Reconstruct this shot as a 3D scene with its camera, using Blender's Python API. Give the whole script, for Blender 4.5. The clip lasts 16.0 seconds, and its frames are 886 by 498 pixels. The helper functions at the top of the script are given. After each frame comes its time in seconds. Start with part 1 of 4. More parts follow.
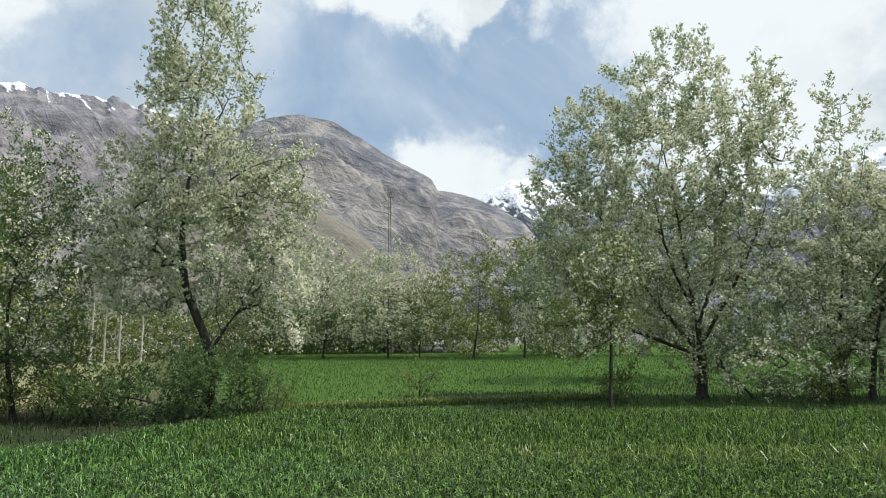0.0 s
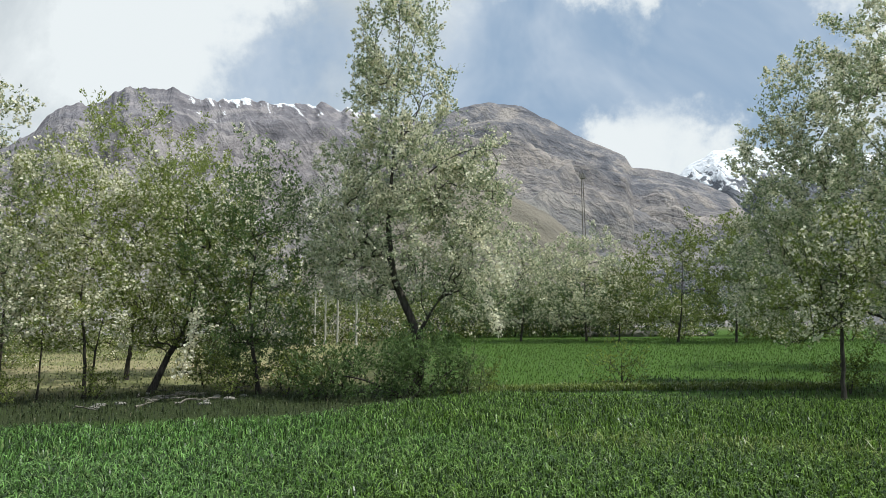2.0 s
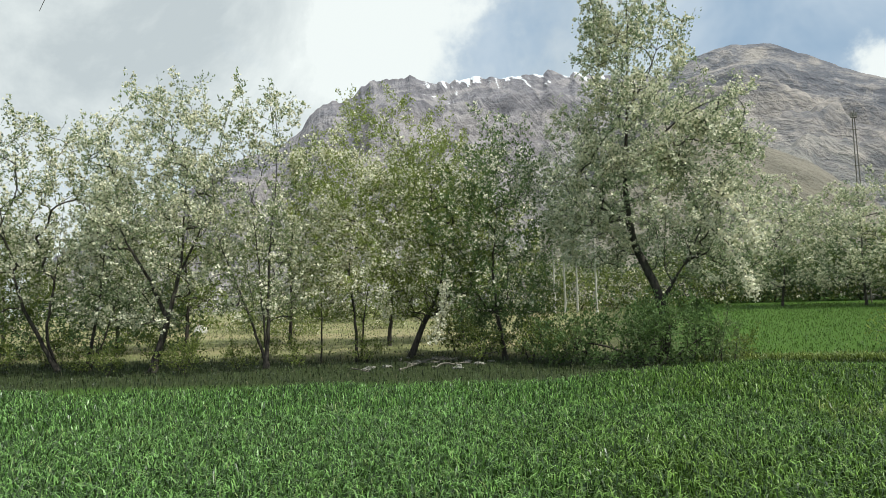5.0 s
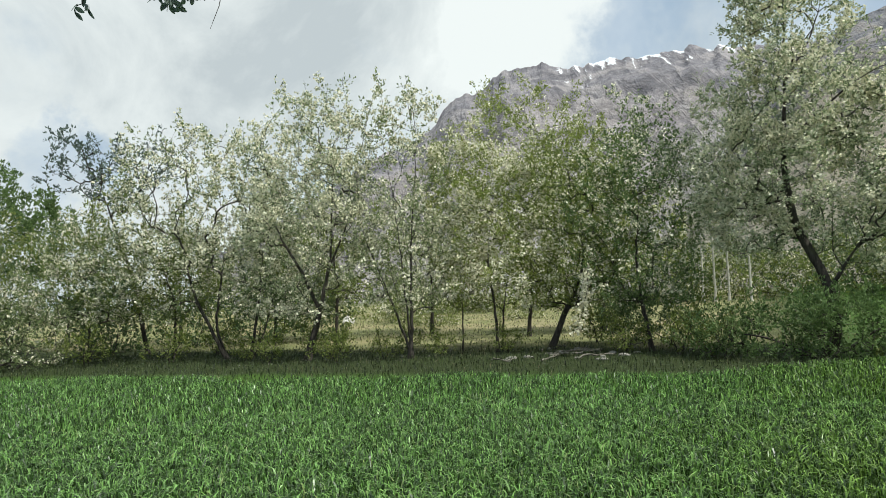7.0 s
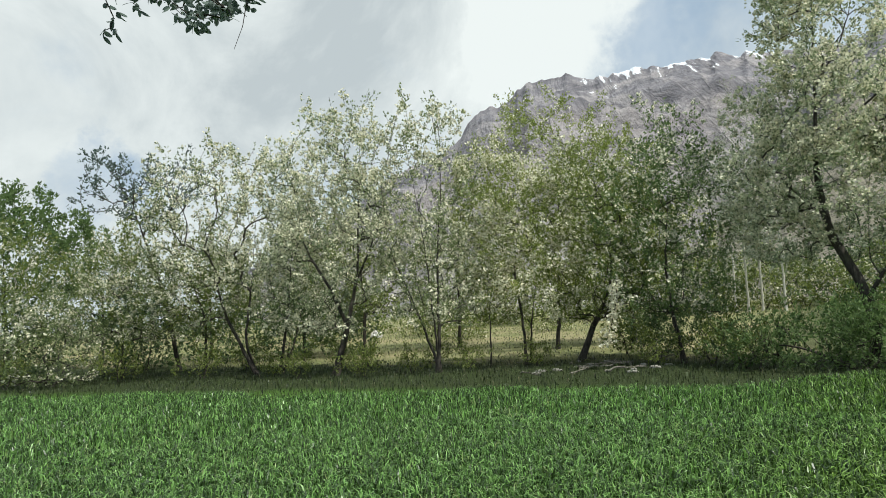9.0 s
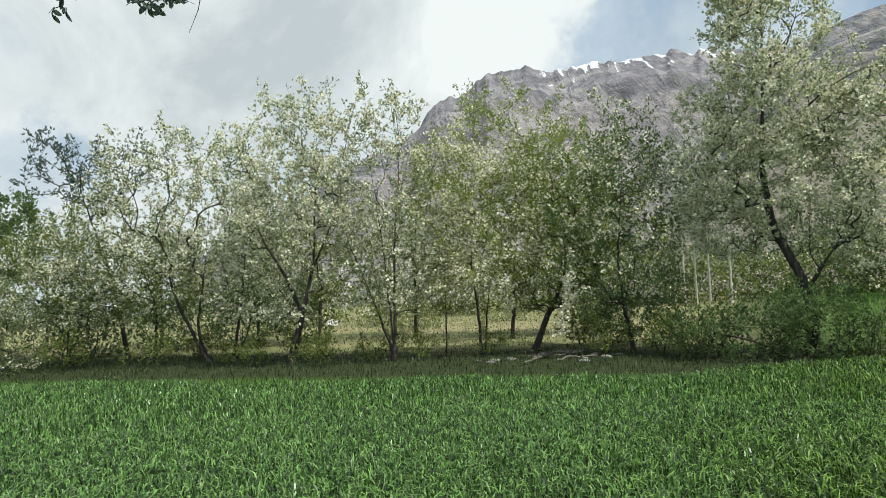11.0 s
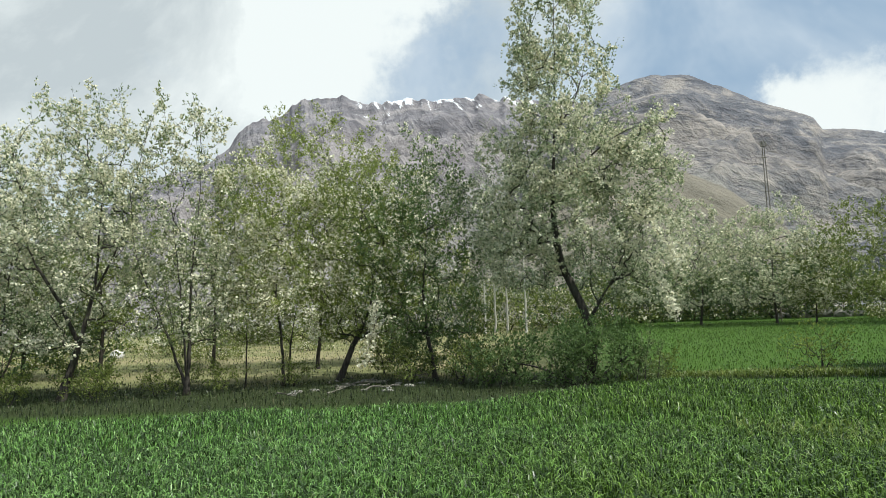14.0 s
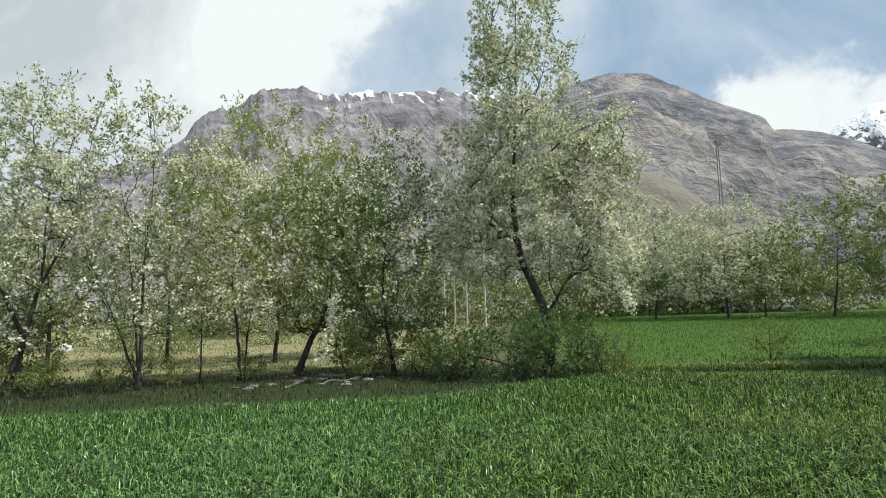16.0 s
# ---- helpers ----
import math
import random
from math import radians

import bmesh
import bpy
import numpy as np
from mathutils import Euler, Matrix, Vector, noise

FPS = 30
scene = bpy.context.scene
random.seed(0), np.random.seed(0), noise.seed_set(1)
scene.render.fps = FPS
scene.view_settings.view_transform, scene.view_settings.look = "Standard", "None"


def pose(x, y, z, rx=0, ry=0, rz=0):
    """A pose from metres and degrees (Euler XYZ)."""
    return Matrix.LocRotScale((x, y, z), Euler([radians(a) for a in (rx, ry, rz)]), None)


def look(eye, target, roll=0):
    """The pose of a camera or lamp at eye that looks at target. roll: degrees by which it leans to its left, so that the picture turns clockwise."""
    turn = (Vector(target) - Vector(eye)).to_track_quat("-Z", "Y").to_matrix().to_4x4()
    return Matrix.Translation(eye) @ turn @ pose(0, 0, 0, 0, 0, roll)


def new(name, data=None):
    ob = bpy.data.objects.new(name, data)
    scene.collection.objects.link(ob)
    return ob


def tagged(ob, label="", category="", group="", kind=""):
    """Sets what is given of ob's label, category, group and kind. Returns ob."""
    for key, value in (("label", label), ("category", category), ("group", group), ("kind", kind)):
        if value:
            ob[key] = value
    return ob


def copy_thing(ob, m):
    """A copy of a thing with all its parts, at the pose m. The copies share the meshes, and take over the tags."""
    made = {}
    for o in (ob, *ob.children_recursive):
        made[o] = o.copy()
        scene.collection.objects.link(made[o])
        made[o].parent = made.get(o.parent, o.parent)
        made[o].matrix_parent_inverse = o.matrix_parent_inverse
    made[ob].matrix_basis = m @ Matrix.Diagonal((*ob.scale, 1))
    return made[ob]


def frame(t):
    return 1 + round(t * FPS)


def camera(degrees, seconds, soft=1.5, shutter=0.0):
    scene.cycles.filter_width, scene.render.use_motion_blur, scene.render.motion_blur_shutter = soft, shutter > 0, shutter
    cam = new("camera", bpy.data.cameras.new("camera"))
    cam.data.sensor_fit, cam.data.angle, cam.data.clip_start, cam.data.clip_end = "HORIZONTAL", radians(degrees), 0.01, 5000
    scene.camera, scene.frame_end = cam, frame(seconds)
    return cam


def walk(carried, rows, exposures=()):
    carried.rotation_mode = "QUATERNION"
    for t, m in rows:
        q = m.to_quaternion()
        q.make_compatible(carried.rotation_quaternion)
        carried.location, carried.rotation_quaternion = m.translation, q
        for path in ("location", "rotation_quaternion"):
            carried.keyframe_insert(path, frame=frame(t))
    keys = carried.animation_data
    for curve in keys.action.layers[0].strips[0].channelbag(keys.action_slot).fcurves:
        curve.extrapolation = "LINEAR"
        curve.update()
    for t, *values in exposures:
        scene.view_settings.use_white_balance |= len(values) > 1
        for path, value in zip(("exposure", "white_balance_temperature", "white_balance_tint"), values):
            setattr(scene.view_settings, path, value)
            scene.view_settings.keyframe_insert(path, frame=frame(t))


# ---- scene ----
cam = camera(67.57, 16.0, soft=0.9)
PATH = [
    (0.0, look((0.188, 0.146, 1.591), (4.077, 9.250, 3.006), -0.74)),
    (0.5, look((0.146, 0.116, 1.562), (3.473, 9.386, 3.297), -0.19)),
    (1.0, look((0.130, 0.125, 1.595), (2.770, 9.648, 3.124), -0.54)),
    (1.5, look((0.110, 0.023, 1.598), (1.776, 9.789, 2.953), -0.87)),
    (2.0, look((0.107, 0.064, 1.610), (1.210, 9.929, 2.818), -0.77)),
    (2.5, look((0.104, 0.030, 1.615), (0.548, 9.953, 2.770), -0.98)),
    (3.0, look((0.100, 0.050, 1.605), (0.089, 9.990, 2.698), -1.17)),
    (3.5, look((0.093, 0.030, 1.593), (-0.460, 9.966, 2.573), -1.66)),
    (4.0, look((0.087, -0.009, 1.595), (-1.380, 9.843, 2.481), -1.81)),
    (4.5, look((0.095, -0.029, 1.591), (-1.777, 9.758, 2.434), -1.55)),
    (5.0, look((0.079, -0.050, 1.592), (-2.326, 9.622, 2.412), -1.88)),
    (5.2, look((0.050, -0.075, 1.632), (-2.532, 9.557, 2.380), -1.58)),
    (7.5, look((0.001, -0.021, 1.596), (-4.641, 8.796, 2.445), -2.82)),
    (8.0, look((0.000, 0.000, 1.600), (-4.761, 8.744, 2.539), -2.88)),
    (8.5, look((-0.005, -0.003, 1.609), (-4.727, 8.760, 2.570), -3.00)),
    (10.8, look((0.046, -0.078, 1.606), (-4.180, 8.949, 2.415), -2.59)),
    (11.0, look((0.036, -0.059, 1.601), (-4.075, 9.024, 2.379), -2.57)),
    (11.5, look((0.061, -0.025, 1.603), (-3.652, 9.226, 2.402), -2.54)),
    (12.0, look((0.069, -0.030, 1.603), (-3.308, 9.352, 2.357), -2.38)),
    (12.5, look((0.081, -0.038, 1.598), (-2.977, 9.455, 2.326), -2.27)),
    (13.0, look((0.095, -0.018, 1.596), (-2.470, 9.615, 2.392), -2.46)),
    (13.5, look((0.089, 0.022, 1.595), (-1.901, 9.774, 2.570), -2.28)),
    (14.0, look((0.095, 0.050, 1.606), (-1.284, 9.894, 2.697), -2.27)),
    (14.5, look((0.114, 0.047, 1.610), (-0.737, 9.955, 2.658), -2.04)),
    (15.0, look((0.121, 0.059, 1.601), (-0.451, 9.988, 2.647), -1.99)),
    (15.5, look((0.109, 0.077, 1.614), (-0.540, 10.008, 2.594), -2.04)),
    (16.0, look((0.097, 0.095, 1.612), (-0.693, 10.016, 2.585), -2.13)),
]
walk(cam, PATH, [(0.0, -0.06, 6300, 9), (0.5, -0.22, 6200, 10), (1.0, -0.25, 6200, 10), (1.5, -0.2, 6250, 10), (2.0, -0.15, 6300, 9), (3.0, -0.05, 6400, 7), (4.0, -0.04, 6450, 6),
                 (7.3, -0.05, 6450, 6), (8.0, -0.09, 6450, 6), (8.7, -0.09, 6450, 6), (11.0, -0.05, 6450, 6), (14.0, -0.03, 6400, 6), (16.0, -0.03, 6400, 7)])

# ---- world, sun ----
SUN_AZ, SUN_EL = 112.0, 59.0          # degrees, azimuth clockwise from +y


def heading(az, el):
    a, e = radians(az), radians(el)
    return Vector((math.sin(a) * math.cos(e), math.cos(a) * math.cos(e), math.sin(e)))


class Graph:
    """A thin wrap round a node tree, to write shaders in few lines."""

    def __init__(self, tree):
        self.tree = tree
        tree.nodes.clear()

    def add(self, kind):
        return self.tree.nodes.new(kind)

    def link(self, a, b):
        self.tree.links.new(a, b)

    def put(self, socket, value):
        if isinstance(value, bpy.types.NodeSocket):
            self.link(value, socket)
        else:
            socket.default_value = value

    def math(self, op, a, b=0.0, c=0.0, clamp=False):
        n = self.tree.nodes.new("ShaderNodeMath")
        n.operation, n.use_clamp = op, clamp
        for s, v in zip(n.inputs, (a, b, c)):
            self.put(s, v)
        return n.outputs[0]

    def noise(self, vec, scale, detail=4.0, rough=0.55, distort=0.0):
        n = self.tree.nodes.new("ShaderNodeTexNoise")
        self.put(n.inputs["Vector"], vec)
        n.inputs["Scale"].default_value = scale
        n.inputs["Detail"].default_value = detail
        n.inputs["Roughness"].default_value = rough
        n.inputs["Distortion"].default_value = distort
        return n.outputs["Fac"]

    def smooth(self, v, lo, hi, a=0.0, b=1.0):
        n = self.tree.nodes.new("ShaderNodeMapRange")
        n.interpolation_type = "SMOOTHSTEP"
        self.put(n.inputs[0], v)
        for s, x in zip(n.inputs[1:5], (lo, hi, a, b)):
            self.put(s, x)
        return n.outputs[0]

    def mix(self, fac, a, b):
        n = self.tree.nodes.new("ShaderNodeMix")
        n.data_type = "RGBA"
        self.put(n.inputs[0], fac)
        self.put(n.inputs[6], (*a, 1) if isinstance(a, tuple) else a)
        self.put(n.inputs[7], (*b, 1) if isinstance(b, tuple) else b)
        return n.outputs[2]

    def vec(self, op, a, b=(0, 0, 0)):
        n = self.tree.nodes.new("ShaderNodeVectorMath")
        n.operation = op
        self.put(n.inputs[0], a)
        self.put(n.inputs[1], b)
        return n.outputs["Value"] if op in ("DOT_PRODUCT", "LENGTH") else n.outputs[0]

    def split(self, v):
        n = self.tree.nodes.new("ShaderNodeSeparateXYZ")
        self.put(n.inputs[0], v)
        return n.outputs

    def join(self, x, y, z):
        n = self.tree.nodes.new("ShaderNodeCombineXYZ")
        for s, v in zip(n.inputs, (x, y, z)):
            self.put(s, v)
        return n.outputs[0]


def build_sky():
    world = bpy.data.worlds.new("sky")
    scene.world = world
    world.use_nodes = True
    g = Graph(world.node_tree)
    sky = g.add("ShaderNodeTexSky")
    sky.sky_type = "NISHITA"
    sky.sun_disc = False
    sky.sun_elevation, sky.sun_rotation = radians(SUN_EL), radians(SUN_AZ)
    sky.altitude, sky.air_density, sky.dust_density, sky.ozone_density = 1800, 1.0, 1.2, 1.2
    d = g.add("ShaderNodeTexCoord").outputs["Generated"]
    swirl = g.add("ShaderNodeTexNoise")
    g.link(d, swirl.inputs["Vector"])
    swirl.inputs["Scale"].default_value, swirl.inputs["Detail"].default_value, swirl.inputs["Roughness"].default_value = 4.0, 7.0, 0.62
    shift = g.vec("MULTIPLY", g.vec("SUBTRACT", swirl.outputs["Color"], (0.5, 0.5, 0.5)), (0.42, 0.42, 0.36))
    bent = g.vec("NORMALIZE", g.vec("ADD", d, shift))
    x, y, z = g.split(d)
    up = g.math("MAXIMUM", g.math("ADD", z, 0.22), 0.03)
    flat = g.join(g.math("DIVIDE", x, up), g.math("DIVIDE", y, up), 0.0)
    big = g.noise(flat, 1.1, 6.0, 0.55, 0.3)
    fine = g.noise(d, 4.6, 8.0, 0.6, 0.25)
    body = g.math("ADD", g.math("MULTIPLY", big, 0.4), g.math("MULTIPLY", fine, 0.6))

    def bank(az, el, wide, amount):
        c = g.vec("DOT_PRODUCT", bent, tuple(heading(az, el)))
        return g.smooth(c, math.cos(radians(wide)), math.cos(radians(wide * 0.35)), 0.0, amount)

    cover = body
    for az, el, wide, amount in SKY_BANKS:
        cover = g.math("ADD", cover, bank(az, el, wide, amount))
    white = g.smooth(cover, 0.43, 0.68)
    veil = g.smooth(g.noise(d, 3.0, 5.0, 0.6, 0.4), 0.35, 0.68)
    # grey bellies of the clouds
    belly = g.smooth(g.noise(g.vec("ADD", d, (3.1, 0.4, 1.7)), 3.6, 7.0, 0.6, 0.5), 0.33, 0.72)
    for az, el, wide, amount in SKY_GREYS:
        belly = g.math("ADD", belly, bank(az, el, wide, amount), clamp=True)
    cloud = g.mix(belly, (0.94, 0.98, 0.98), (0.58, 0.635, 0.67))
    haze = g.mix(veil, (0.38, 0.52, 0.695), (0.66, 0.76, 0.875))
    air = g.add("ShaderNodeBackground")
    g.link(sky.outputs[0], air.inputs[0])
    air.inputs[1].default_value = 0.05
    thin = g.add("ShaderNodeBackground")
    g.link(haze, thin.inputs[0])
    thin.inputs[1].default_value = 1.0
    bright = g.add("ShaderNodeBackground")
    g.link(cloud, bright.inputs[0])
    bright.inputs[1].default_value = 1.0
    blue = g.add("ShaderNodeMixShader")
    blue.inputs[0].default_value = 0.88
    g.link(air.outputs[0], blue.inputs[1])
    g.link(thin.outputs[0], blue.inputs[2])
    both = g.add("ShaderNodeMixShader")
    g.link(white, both.inputs[0])
    g.link(blue.outputs[0], both.inputs[1])
    g.link(bright.outputs[0], both.inputs[2])
    out = g.add("ShaderNodeOutputWorld")
    g.link(both.outputs[0], out.inputs[0])


# cloud banks: azimuth, elevation, half width in degrees, more or less cover
SKY_BANKS = [(-56, 10, 6, -0.2), (-55, 28, 40, 0.2), (-32, 30, 22, 0.16), (-17, 26, 12, 0.22), (14, 21, 10, -0.10), (25, 13.5, 7, 0.16), (12, 32, 6, 0.16), (20, 33, 7, 0.2), (30, 33, 7, 0.18),
             (50, 23, 15, 0.22), (34, 21, 8, -0.06), (40, 25, 7, 0.14), (27, 31, 6, 0.2)]
SKY_GREYS = [(-52, 24, 24, 0.2), (-42, 26, 10, 0.1), (-17, 26, 11, -1.0), (48, 25, 15, -0.8), (26, 14, 9, -0.8), (20, 33, 10, -0.6)]
build_sky()

sun = new("sun", bpy.data.lights.new("sun", "SUN"))
sun.data.energy, sun.data.angle, sun.data.color = 4.8, radians(0.6), (0.98, 0.96, 0.90)
sun.matrix_world = look(heading(SUN_AZ, SUN_EL) * 50, (0, 0, 0))

# ---- materials ----


def material(name):
    m = bpy.data.materials.new(name)
    m.use_nodes = True
    return m, Graph(m.node_tree)


def finish(g, colour, rough=0.8, bump=None, depth=0.02, sheen=0.0, passing=0.0, back_colour=None, spec=0.5):
    p = g.add("ShaderNodeBsdfPrincipled")
    g.put(p.inputs["Base Color"], colour if isinstance(colour, bpy.types.NodeSocket) else (*colour, 1))
    g.put(p.inputs["Roughness"], rough)
    p.inputs["Specular IOR Level"].default_value = spec
    shader = p.outputs[0]
    if bump is not None:
        b = g.add("ShaderNodeBump")
        b.inputs["Strength"].default_value = 1.0
        b.inputs["Distance"].default_value = depth
        g.link(bump, b.inputs["Height"])
        g.link(b.outputs[0], p.inputs["Normal"])
    if passing > 0:
        t = g.add("ShaderNodeBsdfTranslucent")
        g.put(t.inputs[0], back_colour if back_colour is not None else colour)
        m = g.add("ShaderNodeMixShader")
        m.inputs[0].default_value = passing
        g.link(shader, m.inputs[1])
        g.link(t.outputs[0], m.inputs[2])
        shader = m.outputs[0]
    out = g.add("ShaderNodeOutputMaterial")
    g.link(shader, out.inputs[0])


def leaf_material(name, dark, light, tip, passing=0.5):
    m, g = material(name)
    each = g.add("ShaderNodeNewGeometry").outputs["Random Per Island"]
    place = g.add("ShaderNodeTexCoord").outputs["Object"]
    patch = g.noise(place, 0.9, 3.0)
    c = g.mix(g.smooth(each, 0.0, 1.0), dark, light)
    c = g.mix(g.smooth(patch, 0.45, 0.75), c, tip)
    finish(g, c, 0.55, passing=passing, spec=0.35)
    return m


def petal_material(name, white, pink):
    m, g = material(name)
    each = g.add("ShaderNodeNewGeometry").outputs["Random Per Island"]
    c = g.mix(g.smooth(each, 0.55, 1.0), white, pink)
    finish(g, c, 0.6, passing=0.35, spec=0.2)
    return m


def bark_material(name, dark, light):
    m, g = material(name)
    place = g.add("ShaderNodeTexCoord").outputs["Object"]
    x, y, z = g.split(place)
    stretched = g.join(x, y, g.math("MULTIPLY", z, 0.25))
    ridges = g.noise(stretched, 22.0, 6.0, 0.65, 0.4)
    moss = g.noise(place, 2.5, 4.0)
    c = g.mix(g.smooth(ridges, 0.3, 0.7), dark, light)
    c = g.mix(g.smooth(moss, 0.55, 0.75, 0.0, 0.5), c, (0.12, 0.12, 0.07))
    finish(g, c, 0.9, ridges, 0.02, spec=0.2)
    return m


def rock_material(name, low, mid, high, dark, pale, snow_from, snow_soft, strata, dip, streaks, ledges=0.7):
    """Bare rock: tones by height on the slope, beds, fallen scree, grit, and snow above a height."""
    m, g = material(name)
    place = g.add("ShaderNodeTexCoord").outputs["Object"]
    x, y, z = g.split(place)
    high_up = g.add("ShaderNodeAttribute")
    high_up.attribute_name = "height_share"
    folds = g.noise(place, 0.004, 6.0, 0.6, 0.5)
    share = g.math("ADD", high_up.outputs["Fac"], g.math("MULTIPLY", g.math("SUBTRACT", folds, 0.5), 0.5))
    wavy = g.math("ADD", g.math("ADD", z, g.math("MULTIPLY", x, dip)), g.math("MULTIPLY", folds, 120.0))
    courses = g.noise(g.join(g.math("MULTIPLY", x, 0.011), g.math("MULTIPLY", y, 0.006), g.math("MULTIPLY", wavy, strata)), 1.0, 3.0, 0.6)
    thin = g.noise(g.join(g.math("MULTIPLY", x, 0.022), g.math("MULTIPLY", y, 0.01), g.math("MULTIPLY", wavy, strata * 3.0)), 1.0, 3.0, 0.55)
    spots = g.noise(place, 0.012, 8.0, 0.68, 0.4)
    fans = g.noise(g.vec("ADD", place, (900.0, 300.0, 40.0)), 0.0045, 5.0, 0.6, 1.0)
    grit = g.noise(place, 0.07, 7.0, 0.72)
    fall = g.noise(g.join(g.math("MULTIPLY", g.math("ADD", x, g.math("MULTIPLY", z, 0.55)), 0.02), g.math("MULTIPLY", y, 0.003), g.math("MULTIPLY", z, 0.005)), 1.0, 4.0, 0.6, 1.2)
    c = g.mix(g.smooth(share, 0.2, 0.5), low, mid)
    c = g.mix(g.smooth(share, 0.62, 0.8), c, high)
    c = g.mix(g.smooth(courses, 0.52, 0.58, 0.0, ledges * 0.75), c, dark)
    c = g.mix(g.smooth(courses, 0.46, 0.40, 0.0, ledges * 0.5), c, pale)
    c = g.mix(g.smooth(thin, 0.53, 0.58, 0.0, ledges * 0.6), c, dark)
    c = g.mix(g.smooth(spots, 0.52, 0.66, 0.0, 0.55), c, pale)
    c = g.mix(g.smooth(grit, 0.52, 0.66, 0.0, 0.4), c, dark)
    c = g.mix(g.smooth(grit, 0.46, 0.34, 0.0, 0.4), c, pale)
    c = g.mix(g.smooth(fall, 0.54, 0.66, 0.0, streaks), c, pale)
    c = g.mix(g.smooth(fall, 0.46, 0.36, 0.0, streaks * 0.8), c, dark)
    c = g.mix(g.smooth(fans, 0.50, 0.60, 0.0, 0.6), c, pale)
    c = g.mix(g.smooth(fans, 0.44, 0.36, 0.0, 0.55), c, dark)
    bowl = g.math("ADD", g.smooth(x, -760.0, -640.0, -170.0, 0.0), g.smooth(g.math("ABSOLUTE", g.math("ADD", x, 500.0)), 150.0, 50.0, 0.0, 70.0))
    edge = g.math("ADD", g.math("ADD", z, bowl), g.math("MULTIPLY", g.math("SUBTRACT", g.noise(place, 0.008, 8.0, 0.7), 0.5), snow_soft))
    edge = g.math("ADD", edge, g.math("MULTIPLY", g.math("SUBTRACT", fall, 0.5), snow_soft * 0.9))
    slope = g.split(g.add("ShaderNodeNewGeometry").outputs["Normal"])[2]
    white = g.math("MULTIPLY", g.smooth(edge, snow_from, snow_from + 22.0), g.smooth(slope, 0.25, 0.5))
    c = g.mix(white, c, (0.85, 0.87, 0.9))
    relief = g.math("ADD", g.math("ADD", g.math("MULTIPLY", courses, -0.4 * ledges), g.math("MULTIPLY", thin, -0.25 * ledges)), g.math("ADD", g.math("MULTIPLY", spots, 0.8), g.math("MULTIPLY", fall, streaks)))
    finish(g, c, 0.95, relief, 32.0, spec=0.1)
    return m


def ground_material():
    m, g = material("earth_grass_and_shade")
    place = g.add("ShaderNodeTexCoord").outputs["Object"]
    x, y, z = g.split(place)
    wob = g.math("MULTIPLY", g.math("SUBTRACT", g.noise(place, 0.35, 4.0), 0.5), 3.0)
    yy = g.math("ADD", y, wob)
    soil = g.mix(g.noise(place, 3.0, 6.0, 0.65), (0.05, 0.055, 0.022), (0.10, 0.09, 0.045))
    crop = g.mix(g.noise(place, 0.6, 5.0), (0.045, 0.125, 0.014), (0.07, 0.17, 0.022))
    dry = g.mix(g.smooth(g.noise(place, 0.22, 5.0, 0.6, 0.4), 0.4, 0.65), (0.20, 0.205, 0.095), (0.31, 0.265, 0.15))
    dry = g.mix(g.smooth(g.noise(place, 1.4, 6.0, 0.65), 0.5, 0.7, 0.0, 0.7), dry, (0.13, 0.15, 0.05))
    # tree shade painted into the ground: a darker strip along the orchard edge
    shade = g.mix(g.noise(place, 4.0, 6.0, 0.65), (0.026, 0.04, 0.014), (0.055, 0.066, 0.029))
    meadow = g.math("MULTIPLY", g.smooth(yy, 17.5, 20.5), g.smooth(g.math("ADD", x, wob), 2.0, -3.0))
    shade_strip = g.math("MULTIPLY", g.smooth(g.math("ADD", yy, g.math("MULTIPLY", x, -0.12)), 12.5, 14.0), g.smooth(g.math("ADD", x, wob), 4.0, 0.0))
    c = g.mix(0.35, crop, soil)
    c = g.mix(shade_strip, c, shade)
    c = g.mix(meadow, c, dry)
    field = g.math("MULTIPLY", g.smooth(y, 17.2, 17.8), g.smooth(g.math("SUBTRACT", x, g.math("MULTIPLY", y, 0.05)), 1.9, 2.5))
    c = g.mix(field, c, g.mix(g.noise(place, 2.5, 8.0, 0.75), (0.045, 0.095, 0.016), (0.08, 0.145, 0.027)))
    hills = g.smooth(g.vec("LENGTH", place), 70.0, 160.0)
    c = g.mix(hills, c, (0.11, 0.12, 0.06))
    finish(g, c, 0.95, g.noise(place, 9.0, 6.0, 0.7), 0.05, spec=0.1)
    return m


def blade_material(name, deep, fresh, blue, dry, patch_scale=0.25):
    m, g = material(name)
    each = g.add("ShaderNodeNewGeometry").outputs["Random Per Island"]
    place = g.add("ShaderNodeTexCoord").outputs["Object"]
    share = g.smooth(each, 0.25, 1.0)
    c = g.mix(share, deep, fresh)
    x, y, z = g.split(place)
    side = g.math("ADD", x, g.math("MULTIPLY", g.math("SUBTRACT", g.noise(place, patch_scale, 4.0), 0.5), 14.0))
    c = g.mix(g.smooth(side, 4.0, -3.0, 0.0, 0.8), c, g.mix(share, tuple(q * 0.3 for q in blue), tuple(q * 2.2 for q in blue)))
    c = g.mix(g.smooth(g.math("FRACT", g.math("MULTIPLY", each, 37.0)), 0.955, 0.975), c, dry)
    finish(g, c, 0.38, passing=0.22, spec=0.55)
    return m


